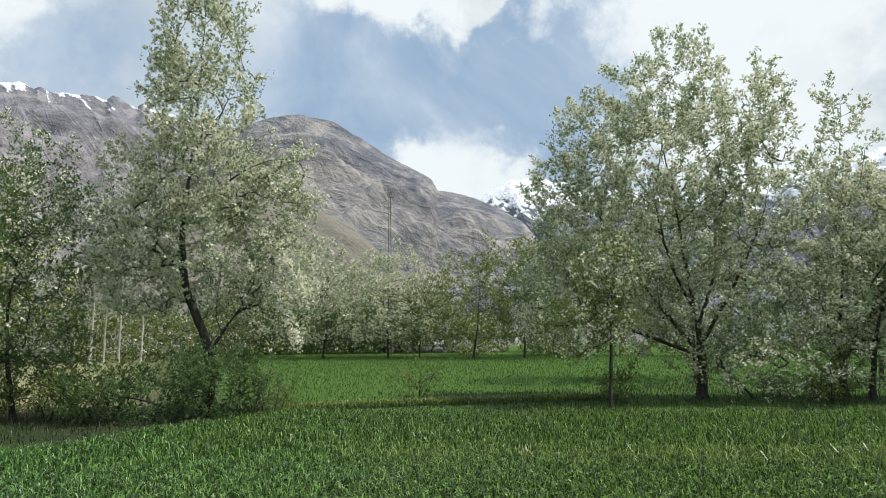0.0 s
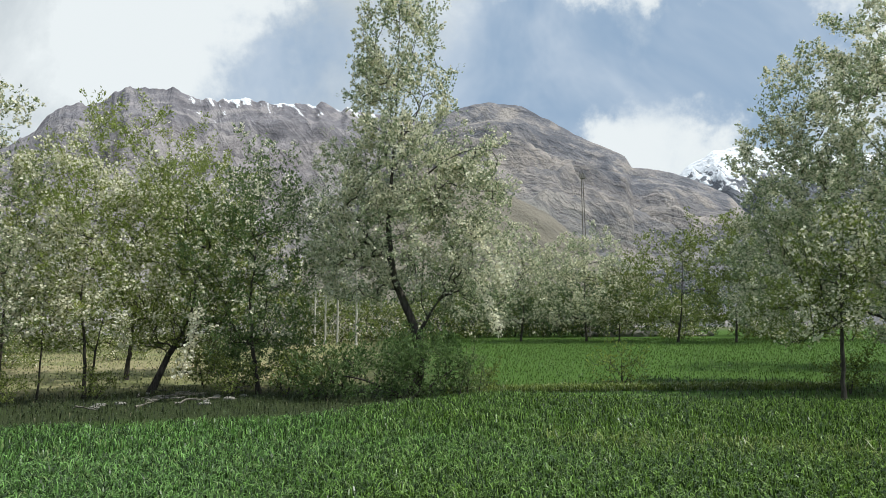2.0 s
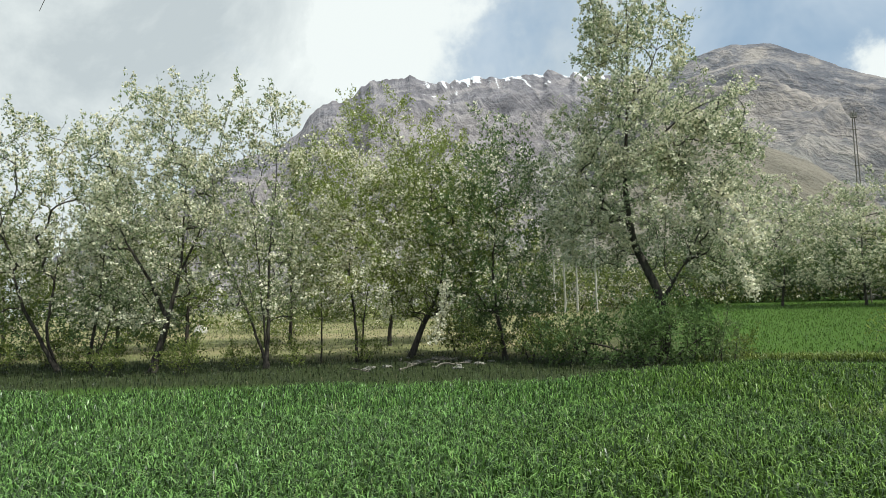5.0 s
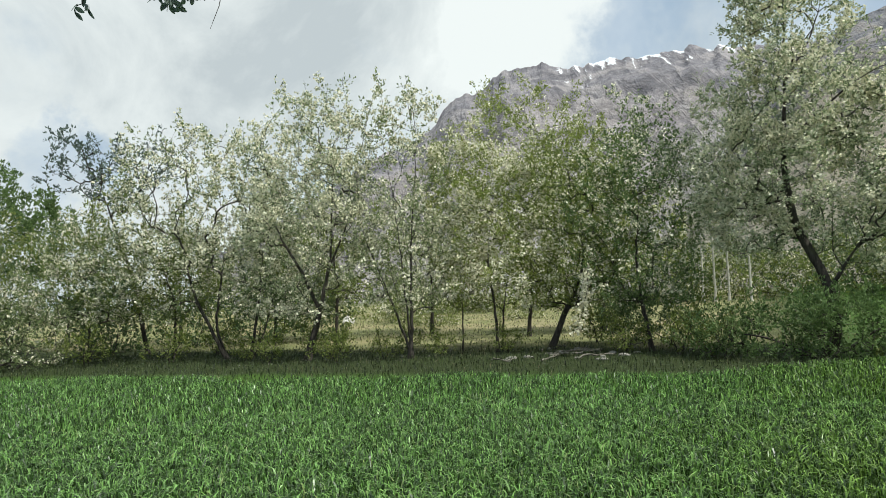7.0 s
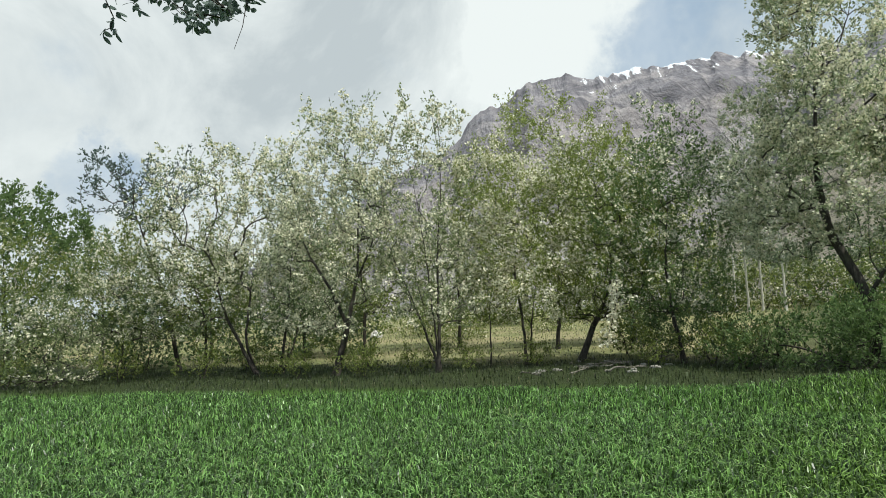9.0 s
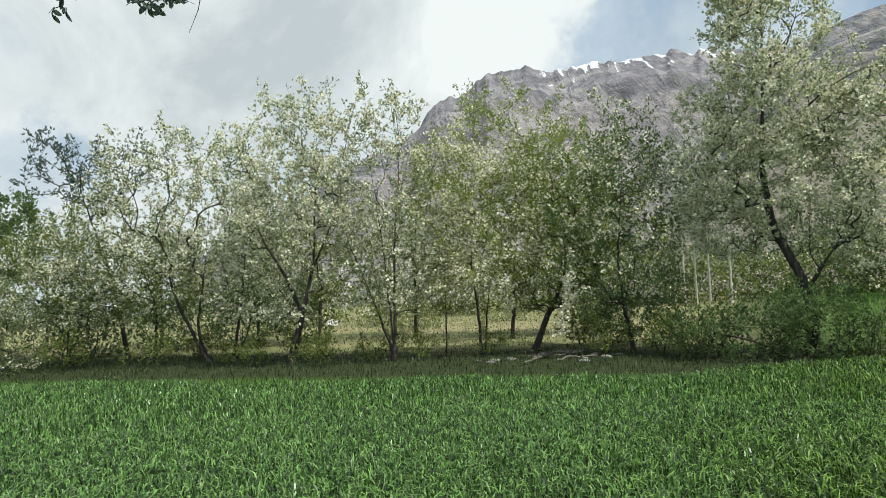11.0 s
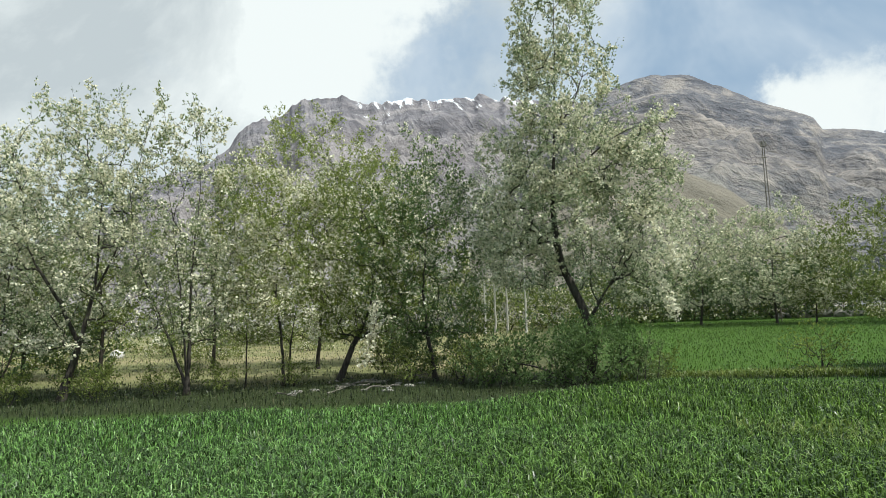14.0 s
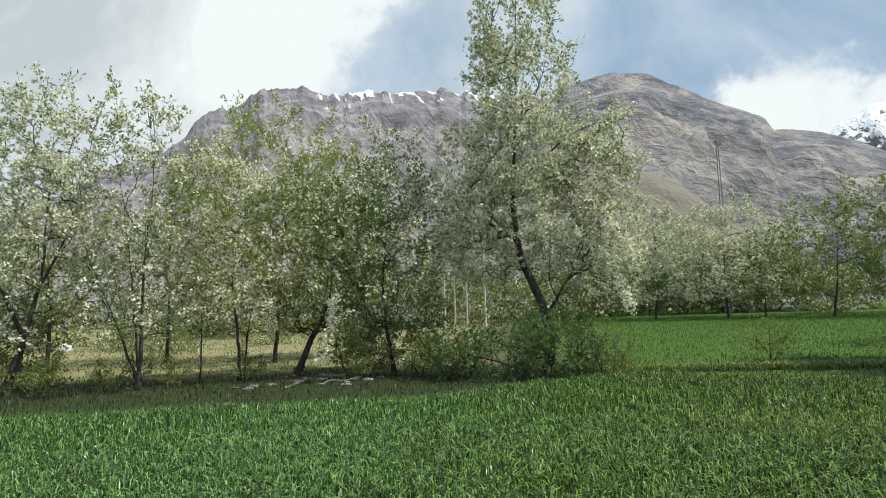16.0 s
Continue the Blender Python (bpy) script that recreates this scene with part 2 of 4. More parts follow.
def stone_material(name, a, b):
    m, g = material(name)
    place = g.add("ShaderNodeTexCoord").outputs["Object"]
    n = g.noise(place, 6.0, 7.0, 0.65)
    c = g.mix(n, a, b)
    c = g.mix(g.smooth(g.noise(place, 30.0, 5.0), 0.55, 0.7, 0.0, 0.6), c, (0.12, 0.11, 0.09))
    finish(g, c, 0.9, n, 0.03, spec=0.2)
    return m


LEAF_SAGE = leaf_material("sage_leaf", (0.110, 0.154, 0.060), (0.343, 0.405, 0.188), (0.255, 0.312, 0.132))
LEAF_GREEN = leaf_material("green_leaf", (0.091, 0.131, 0.029), (0.283, 0.338, 0.092), (0.233, 0.271, 0.065))
LEAF_LIME = leaf_material("lime_leaf", (0.152, 0.203, 0.039), (0.355, 0.419, 0.113), (0.325, 0.362, 0.084))
LEAF_DARK = leaf_material("dark_leaf", (0.046, 0.08, 0.033), (0.129, 0.19, 0.075), (0.101, 0.15, 0.055))
LEAF_DEEP = leaf_material("deep_leaf", (0.069, 0.122, 0.037), (0.196, 0.283, 0.101), (0.147, 0.215, 0.069))
LEAF_BLUE = leaf_material("blue_green_leaf", (0.075, 0.11, 0.095), (0.19, 0.24, 0.205), (0.14, 0.18, 0.155), 0.4)
LEAF_PALE = leaf_material("pale_leaf", (0.149, 0.200, 0.100), (0.459, 0.519, 0.317), (0.339, 0.404, 0.222))
LEAF_WEED = leaf_material("weed_leaf", (0.065, 0.12, 0.036), (0.20, 0.29, 0.105), (0.155, 0.23, 0.075))
PETAL = petal_material("white_petal", (0.84, 0.81, 0.645), (0.78, 0.73, 0.55))
BARK = bark_material("dark_bark", (0.028, 0.024, 0.02), (0.085, 0.075, 0.063))
BARK_PALE = bark_material("pale_bark", (0.34, 0.325, 0.27), (0.60, 0.575, 0.50))
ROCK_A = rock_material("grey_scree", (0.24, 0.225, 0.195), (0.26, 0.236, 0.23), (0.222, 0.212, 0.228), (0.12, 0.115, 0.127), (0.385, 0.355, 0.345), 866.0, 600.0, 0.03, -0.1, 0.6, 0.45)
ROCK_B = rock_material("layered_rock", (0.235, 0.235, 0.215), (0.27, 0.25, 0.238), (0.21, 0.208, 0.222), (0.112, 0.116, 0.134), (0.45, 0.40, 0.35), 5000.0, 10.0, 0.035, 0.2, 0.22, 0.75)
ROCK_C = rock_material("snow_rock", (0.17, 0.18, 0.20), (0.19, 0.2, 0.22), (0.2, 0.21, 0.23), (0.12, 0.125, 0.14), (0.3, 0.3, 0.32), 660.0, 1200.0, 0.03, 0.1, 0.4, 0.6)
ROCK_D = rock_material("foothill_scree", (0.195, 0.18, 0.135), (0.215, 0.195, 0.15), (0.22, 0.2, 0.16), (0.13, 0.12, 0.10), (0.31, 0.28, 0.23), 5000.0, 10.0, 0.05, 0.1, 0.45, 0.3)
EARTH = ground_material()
WHEAT = blade_material("wheat_blade", (0.021, 0.048, 0.007), (0.22, 0.36, 0.056), (0.113, 0.216, 0.06), (0.26, 0.34, 0.12))
FIELD = blade_material("far_wheat", (0.07, 0.13, 0.022), (0.125, 0.20, 0.036), (0.10, 0.17, 0.03), (0.14, 0.19, 0.05))
# orchard grass: the shade of the crowns is put into these dark greens
SHADED_TUFT = blade_material("verge_grass", (0.026, 0.043, 0.013), (0.066, 0.088, 0.031), (0.042, 0.06, 0.02), (0.17, 0.16, 0.09), 0.8)
BANK = blade_material("bank_grass", (0.12, 0.17, 0.03), (0.28, 0.34, 0.08), (0.2, 0.24, 0.06), (0.4, 0.38, 0.2), 0.8)
WOOD = bark_material("weathered_wood", (0.11, 0.10, 0.082), (0.27, 0.245, 0.21))
STRAW = blade_material("dry_grass", (0.15, 0.175, 0.06), (0.28, 0.29, 0.125), (0.19, 0.21, 0.078), (0.36, 0.33, 0.19), 0.5)
WHITE_STONE = stone_material("white_stone", (0.52, 0.50, 0.45), (0.72, 0.70, 0.65))
STONE = stone_material("pale_stone", (0.20, 0.19, 0.165), (0.36, 0.345, 0.31))

# ---- mesh tools ----


def mesh_of(name, verts, faces, mat, smooth=False):
    """One mesh from arrays: verts (n, 3) and faces, a list of (m, k) index arrays."""
    me = bpy.data.meshes.new(name)
    verts = np.asarray(verts, np.float32).reshape(-1, 3)
    me.vertices.add(len(verts))
    me.vertices.foreach_set("co", verts.ravel())
    loops = np.concatenate([np.asarray(f, np.int32).ravel() for f in faces])
    sizes = np.concatenate([np.full(len(f), np.asarray(f).shape[1], np.int32) for f in faces])
    me.loops.add(len(loops))
    me.loops.foreach_set("vertex_index", loops)
    me.polygons.add(len(sizes))
    me.polygons.foreach_set("loop_start", np.concatenate([[0], np.cumsum(sizes)[:-1]]).astype(np.int32))
    me.polygons.foreach_set("use_smooth", np.full(len(sizes), smooth))
    me.update(calc_edges=True)
    me.materials.append(mat)
    return me


def piece(name, me, parent, label="", kind=""):
    ob = new(name, me)
    ob.parent = parent
    return tagged(ob, label, kind=kind)


def unit(v):
    return v / np.maximum(np.linalg.norm(v, axis=-1, keepdims=True), 1e-9)


def ground_z(x, y):
    return 0.024 * np.maximum(0.0, np.minimum(y, 60.0) - 17.0)


def leaf_mesh(name, rng, at, out, length, width, mat):
    """Rhombic leaves, folded along the midrib."""
    n = len(at)
    d = unit(out + rng.normal(0, 0.4, (n, 3)) + np.array([0, 0, 0.15]))
    side = unit(np.cross(d, unit(rng.normal(0, 1, (n, 3)) + np.array([0, 0, 0.8]))))
    nor = np.cross(side, d)
    L = length * rng.uniform(0.6, 1.25, (n, 1))
    W = width * rng.uniform(0.6, 1.2, (n, 1)) * 0.5
    v = np.stack([at, at + d * L * 0.45 + side * W + nor * W * 0.4, at + d * L, at + d * L * 0.45 - side * W + nor * W * 0.4], 1)
    i = np.arange(n)[:, None] * 4
    return mesh_of(name, v, [i + np.array([[0, 1, 2]]), i + np.array([[0, 2, 3]])], mat)


def oval_leaf_mesh(name, rng, at, out, length, width, mat):
    """Large oval leaves with a curved blade and a raised midrib, for what hangs close to the eye."""
    n = len(at)
    d = unit(out + rng.normal(0, 0.45, (n, 3)) + np.array([0, 0, -0.35]))
    side = unit(np.cross(d, unit(rng.normal(0, 1, (n, 3)))))
    nor = np.cross(side, d)
    L = length * rng.uniform(0.65, 1.15, (n, 1))
    W = width * rng.uniform(0.75, 1.15, (n, 1)) * 0.5
    rows = []
    for s, w in ((0.0, 0.06), (0.12, 0.5), (0.32, 0.95), (0.55, 1.0), (0.78, 0.72), (0.93, 0.32)):
        mid = at + d * L * (0.12 + 0.88 * s) - nor * L * 0.16 * s * s
        rows += [mid - side * W * w + nor * W * 0.18, mid, mid + side * W * w + nor * W * 0.18]
    rows.append(at + d * L - nor * L * 0.16)
    v = np.stack(rows, 1)
    i = np.arange(n)[:, None] * 19
    quads = []
    for k in range(5):
        b = 3 * k
        quads += [i + np.array([[b, b + 1, b + 4, b + 3]]), i + np.array([[b + 1, b + 2, b + 5, b + 4]])]
    tips = [i + np.array([[15, 16, 18]]), i + np.array([[16, 17, 18]])]
    return mesh_of(name, v, quads + tips, mat, True)


def flower_mesh(name, rng, at, size, mat):
    """Open blossoms: shallow folded cups of petals."""
    n = len(at)
    up = unit(rng.normal(0, 0.7, (n, 3)) + np.array([0, 0, 0.6]))
    a = unit(np.cross(up, rng.normal(0, 1, (n, 3))))
    b = np.cross(up, a)
    s = size * rng.uniform(0.7, 1.25, (n, 1)) * 0.5
    rim = up * s * 0.35
    v = np.stack([at + a * s + rim, at + b * s, at - a * s + rim, at - b * s], 1)
    i = np.arange(n)[:, None] * 4
    return mesh_of(name, v, [i + np.array([[0, 1, 3]]), i + np.array([[1, 2, 3]])], mat)


def tube(points, radii, sides):
    """Verts and quads of a tapered tube along points."""
    p = np.asarray(points)
    t = unit(np.gradient(p, axis=0))
    ref = np.array([0.31, 0.93, 0.2])
    a = unit(np.cross(t, ref))
    b = np.cross(t, a)
    ang = np.arange(sides) * 2 * np.pi / sides
    ring = (a[:, None] * np.cos(ang)[None, :, None] + b[:, None] * np.sin(ang)[None, :, None]) * np.asarray(radii)[:, None, None]
    v = (p[:, None] + ring).reshape(-1, 3)
    k, s = np.meshgrid(np.arange(len(p) - 1), np.arange(sides), indexing="ij")
    s2 = (s + 1) % sides
    f = np.stack([k * sides + s, k * sides + s2, (k + 1) * sides + s2, (k + 1) * sides + s], -1).reshape(-1, 4)
    return v, f


def tubes_mesh(name, chains, mat):
    vs, fs, n = [], [], 0
    for pts, rad in chains:
        if rad[0] < 0.018 and len(pts) > 4:
            few = [*range(0, len(pts) - 1, 3 if rad[0] < 0.008 else 2), -1]
            pts, rad = pts[few], rad[few]
        v, f = tube(pts, rad, 8 if rad[0] > 0.05 else (5 if rad[0] > 0.018 else 3))
        vs.append(v)
        fs.append(f + n)
        n += len(v)
    return mesh_of(name, np.concatenate(vs), [np.concatenate(fs)], mat, True)


def grow(rng, stems, blobs, count, tip=0.0036, depth=1.0, lift=0.5, power=0.52, swell=1.33, arch=0.3, low=0.12):
    """A branching skeleton that fills ellipsoids. Returns chains (points, radii, parent chain) with chains 0..len(stems)-1 the stems."""
    N, T, owner, chains, used = np.zeros((count * 60 + 4000, 3)), np.zeros((count * 60 + 4000, 3)), [], [], 0
    for stem in stems:
        stem = np.asarray(stem, float)
        seg = np.linalg.norm(np.diff(stem, axis=0), axis=1)
        s = np.concatenate([[0], np.cumsum(seg)])
        m = max(4, int(s[-1] / 0.2))
        q = np.linspace(0, s[-1], m)
        line = np.stack([np.interp(q, s, stem[:, k]) for k in range(3)], 1)
        for _ in range(5):
            line[1:-1] = (line[:-2] + 2 * line[1:-1] + line[2:]) / 4
        line[1:] += rng.normal(0, 0.009, (m - 1, 3))
        N[used:used + m], T[used:used + m] = line, unit(np.gradient(line, axis=0))
        owner += [len(chains)] * m
        chains.append([list(range(used, used + m)), -1])
        used += m
    vol = np.array([b[2] * b[2] * b[3] for b in blobs]) ** 0.8
    pick = rng.choice(len(blobs), count, p=vol / vol.sum())
    B = np.array([(b[0], b[1], b[2] * swell, b[3] * swell) for b in blobs])
    dirs = unit(rng.normal(0, 1, (count, 3)))
    pull = dirs * rng.uniform(0.05, 1.0, (count, 1)) ** 0.27
    goals = np.stack([B[pick, 0] + pull[:, 0] * B[pick, 2], pull[:, 1] * B[pick, 2] * depth, B[pick, 1] + pull[:, 2] * B[pick, 3]], 1)
    goals[:, 2] = np.where(goals[:, 2] < low, low + (low - goals[:, 2]) * 0.6, goals[:, 2])
    spine = N[:used].copy()
    near = np.array([np.min(np.linalg.norm(spine - q, axis=1)) for q in goals])
    up = np.array([0, 0, 1.0])
    for k in np.argsort(near):
        q = goals[k]
        gap = N[:used] - q
        cost = np.linalg.norm(gap, axis=1) + lift * np.maximum(0, gap[:, 2] + 0.15)
        cost = cost + np.where((N[:used, 2] < 0.35) & (q[2] > 1.2), 1.5, 0.0)
        j = int(np.argmin(cost))
        start = N[j].copy()
        span = np.linalg.norm(q - start)
        m = max(3, int(span / 0.16) + 1)
        s = np.linspace(0, 1, m)[:, None]
        bend = start + 0.5 * span * unit(0.5 * T[j] + 0.8 * unit(q - start) + arch * up + rng.normal(0, 0.12, 3))
        line = (1 - s) ** 2 * start + 2 * s * (1 - s) * bend + s ** 2 * q
        line[1:] += rng.normal(0, 0.008, (m - 1, 3))
        if pull[k, 2] > -0.1 and rng.uniform() < 0.5:
            shoot = unit(line[-1] - line[-2]) * 0.6 + 0.7 * up + rng.normal(0, 0.12, 3)
            extra = line[-1] + np.linspace(0.2, 1.0, 5)[:, None] * rng.uniform(0.25, 0.75) * shoot + rng.normal(0, 0.012, (5, 3))
            line = np.concatenate([line, extra])
            m += 5
        N[used:used + m - 1], T[used:used + m - 1] = line[1:], unit(np.gradient(line, axis=0))[1:]
        chains.append([[j] + list(range(used, used + m - 1)), owner[j]])
        owner += [len(chains) - 1] * (m - 1)
        used += m - 1
    load = np.zeros(used)
    for ids, _ in reversed(chains):
        load[ids[-1]] += 1
        run = 0.0
        for i in reversed(ids[1:]):
            run += load[i]
            load[i] = run
        load[ids[0]] += run
    for k in range(1, len(stems)):
        ids = chains[k][0]
        if N[ids[0]][2] > 0.2:
            main = chains[0][0]
            joint = int(np.argmin(np.linalg.norm(N[main] - N[ids[0]], axis=1)))
            load[main[:joint + 1]] += load[ids[1]]
    for ids, parent in chains[:len(stems)]:
        load[ids[0]] = max(load[ids[0]], load[ids[1]])
    out = []
    for ids, parent in chains:
        r = tip * np.maximum(load[ids], 1) ** power
        r[0] = min(r[0], r[1] * 1.25) if parent >= 0 else r[0]
        out.append((N[ids], r, parent))
    return out


def spurs(rng, chains, count, spread, stems, first=0.2):
    """Places and outward ways of the leaf spurs, set one after another along all twigs."""
    at, way = [], []
    twigs = [pts for pts, _, _ in chains[stems:]]
    runs = [np.concatenate([[0], np.cumsum(np.linalg.norm(np.diff(p, axis=0), axis=1))]) for p in twigs]
    gap = max(0.02, sum(r[-1] * (1 - first) for r in runs) / max(count, 1))
    for pts, run in zip(twigs, runs):
        far = run[-1]
        n = int(far * (1 - first) / gap + rng.uniform(0.3, 1.3)) + 1
        t = np.linspace(first * far, far, n) + rng.normal(0, 0.2, n) * gap
        t[-1] = far
        t = np.clip(t, 0, far)
        p = np.stack([np.interp(t, run, pts[:, c]) for c in range(3)], 1)
        i = np.clip(np.searchsorted(run, t), 1, len(pts) - 1)
        along = unit(pts[i] - pts[i - 1])
        off = unit(rng.normal(0, 1, (n, 3)) + np.array([0, 0, 0.35])) * rng.uniform(0.1, 1.0, (n, 1)) * spread
        off[-1] *= 0.1
        at.append(p + off)
        way.append(unit(off) * 0.7 + along * 0.7)
    return np.concatenate(at), np.concatenate(way)


def patchy(rng, at, seed, scale, least):
    """Keeps points in soft clumps: all of them in some places, a share of least in others."""
    f = np.array([noise.noise(Vector((p[0], p[1], p[2])) * scale + Vector((seed, 0, 0))) for p in at])
    return rng.uniform(0, 1, len(at)) < np.clip(0.55 + f * 2.2, least, 1.0)


LEAF_SHARE, BLOSSOM_SHARE = 0.8, 0.72     # how thickly all crowns are dressed


def tree(name, seed, x, y, az, trunk, blobs, leaf, leaf_count, leaf_size, bark=BARK, blossom=0, blossom_size=0.075, sprays=170, label="", category="tree",
         group="", spread=0.11, stems=None, thick=1.0, depth=1.0, lift=0.5, tip=0.0036, garlands=(), oval=False, low=1.25):
    """A tree or shrub: stem or stems, limbs, twigs, leaves and blossoms under one Empty at its foot."""
    rng = np.random.default_rng(seed)
    root = new(name)
    root.matrix_world = pose(x, y, float(ground_z(x, y)) - 0.03, 0, 0, -az)
    tagged(root, label, category, group)
    lines = [[(0, 0, 0)] + [(u, 0.0, z) for u, z in trunk]] if stems is None else stems
    lines = [[(p if len(p) == 3 else (p[0], 0.0, p[1])) for p in line] for line in lines]
    chains = grow(rng, lines, blobs, sprays, tip=tip * thick, depth=depth, lift=lift, low=low if category == "tree" else 0.12)
    ns = len(lines)
    top = {}
    members = {}
    for k in range(ns, len(chains)):
        parent = chains[k][2]
        top[k] = k if parent < ns else top[parent]
        members.setdefault(top[k], []).append(k)
    for k in range(ns):
        pts, r, _ = chains[k]
        r = r.copy()
        flare = np.exp(-pts[:, 2] / 0.18)
        r *= 1 + 0.55 * flare
        run = np.linspace(0, 1, len(r))
        r = np.maximum(np.minimum.accumulate(r) * (1 - 0.85 * run ** 1.3), 0.006)
        piece("trunk" if category == "tree" else "stem", tubes_mesh("trunk", [(pts, r)], bark), root)
    for line in garlands:
        piece("branch", tubes_mesh("branch", [(np.array(line), np.linspace(0.015, 0.006, len(line)) * (0.22 if oval else 1.0))], bark), root)
    small = []
    big = sorted((k for k in members if len(members[k]) >= 8), key=lambda k: -len(members[k]))[:14]
    for k in members:
        if k in big:
            arm = piece("limb", tubes_mesh("limb", [chains[k][:2]], bark), root)
            rest = [chains[i][:2] for i in members[k] if i != k]
            if rest:
                piece("twigwork", tubes_mesh("twigwork", rest, bark), arm, kind="stuff")
        else:
            small += [chains[i][:2] for i in members[k]]
    if small:
        piece("twigwork", tubes_mesh("twigwork", small, bark), root, kind="stuff")
    at, way = spurs(rng, chains, int(leaf_count * LEAF_SHARE / 3), spread * 2.0, ns)
    at[:, 2] = np.maximum(at[:, 2], 0.05)
    kept = patchy(rng, at, seed + 9, 1.6, 0.55)
    at, way = at[kept], way[kept]
    foot = np.repeat(at, 3, 0) + rng.normal(0, 0.2 * leaf_size, (len(at) * 3, 3))
    outward = np.repeat(way, 3, 0) + rng.normal(0, 0.35, (len(foot), 3))
    if oval:
        piece("leaves", oval_leaf_mesh("leaves", rng, foot, outward, leaf_size, leaf_size * 0.45, leaf), root, kind="stuff")
    else:
        piece("leaves", leaf_mesh("leaves", rng, foot, outward, leaf_size * 0.9, leaf_size * 0.5, leaf), root, kind="stuff")
    if blossom:
        open_spurs = patchy(rng, at, seed, 1.1, 0.12)
        heart = at[open_spurs] + unit(way[open_spurs]) * leaf_size * 0.45 + np.array([0, 0, 0.02])
        heart = heart[rng.uniform(0, 1, len(heart)) < blossom * BLOSSOM_SHARE / 5 / max(1, len(heart))]
        for line in garlands:
            line = np.array(line)
            t = rng.uniform(0, 1, 105)
            q = np.stack([np.interp(t, np.linspace(0, 1, len(line)), line[:, c]) for c in range(3)], 1)
            heart = np.concatenate([heart, q + rng.normal(0, 0.075, q.shape)])
        at = np.repeat(heart, 5, 0) + rng.normal(0, 0.036, (len(heart) * 5, 3))
        at[:, 2] = np.maximum(at[:, 2], 0.05)
        piece("blossoms", flower_mesh("blossoms", rng, at, blossom_size * 0.92, PETAL), root, "clusters of white spring blossom", kind="stuff")
    return root


def blades(name, seed, xs, ys, height, width, lean, mat, label, category="grass", tuft=0.0, bent=False):
    """Bent grass blades at the given places, as one object."""
    rng = np.random.default_rng(seed + 700)
    n = len(xs)
    lush = np.ones(n)
    if tuft > 0:
        ix, iy = np.floor(xs / tuft), np.floor(ys / tuft)
        own = [np.abs(np.sin(ix * p + iy * q) * 4375.85) % 1.0 for p, q in ((12.9, 78.2), (39.3, 11.1), (73.2, 52.2))]
        xs, ys = xs * 0.65 + 0.35 * tuft * (ix + own[0]), ys * 0.65 + 0.35 * tuft * (iy + own[1])
        lush = 0.9 + 0.2 * own[2]
    base = np.stack([xs, ys, ground_z(xs, ys) - 0.01], 1)
    a = rng.uniform(0, 2 * np.pi, n)
    d = np.stack([np.cos(a), np.sin(a), np.zeros(n)], 1)
    turn = a + rng.normal(0, 0.6, n) + np.pi / 2
    s = np.stack([np.cos(turn), np.sin(turn), np.zeros(n)], 1)
    h = (height * lush * (rng.uniform(0.88, 1.12, n) if tuft > 0 else rng.uniform(0.6, 1.2, n)))[:, None]
    w = (width * rng.uniform(0.7, 1.25, n))[:, None] * 0.5
    k = (np.abs(rng.normal(lean, lean * 0.6, n)))[:, None]
    up = np.array([0, 0, 1.0])
    if bent:
        drop = rng.uniform(-0.06, 0.2, (n, 1))
        p1 = base + up * h * 0.62 + d * h * k * 0.1
        p2 = base + up * h * 0.93 + d * h * k * 0.38
        p3 = base + up * h * (1.0 - drop) + d * h * (k * 0.75 + 0.12)
        v = np.stack([base, p1 + s * w, p1 - s * w, p2 + s * w * 0.9, p2 - s * w * 0.9, p3], 1)
        i = np.arange(n)[:, None] * 6
        faces = [i + np.array([[0, 1, 2]]), i + np.array([[2, 1, 3, 4]]), i + np.array([[4, 3, 5]])]
    else:
        p1 = base + up * h * 0.62 + d * h * k * 0.2
        p2 = base + up * h * (1.0 - 0.42 * k) + d * h * (k * 0.95)
        v = np.stack([base, p1 + s * w, p1 - s * w, p2], 1)
        i = np.arange(n)[:, None] * 4
        faces = [i + np.array([[0, 1, 2]]), i + np.array([[2, 1, 3]])]
    me = mesh_of(name, v, faces, mat)
    return tagged(new(name, me), label, category, kind="stuff")


# ---- ground ----


def build_ground():
    rng = np.random.default_rng(5)
    r = np.concatenate([np.linspace(0.5, 60, 90), np.geomspace(64, 4800, 40)])
    a = np.radians(np.linspace(0, 360, 241)[:-1])
    R, A = np.meshgrid(r, a, indexing="ij")
    X, Y = R * np.sin(A), R * np.cos(A)
    Z = ground_z(X, Y)
    v = np.stack([X, Y, Z], -1).reshape(-1, 3)
    n = len(a)
    i, j = np.meshgrid(np.arange(len(r) - 1), np.arange(n), indexing="ij")
    j2 = (j + 1) % n
    f = np.stack([i * n + j, (i + 1) * n + j, (i + 1) * n + j2, i * n + j2], -1).reshape(-1, 4)
    hub = len(v)
    v = np.concatenate([v, [[0, 0, 0]]])
    fan = np.stack([np.full(n, hub), np.arange(n), (np.arange(n) + 1) % n], 1)
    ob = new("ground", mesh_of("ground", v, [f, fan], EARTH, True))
    tagged(ob, "flat valley floor of soil, crop and dry meadow, tree shade in its colour", "ground", kind="structure")


build_ground()


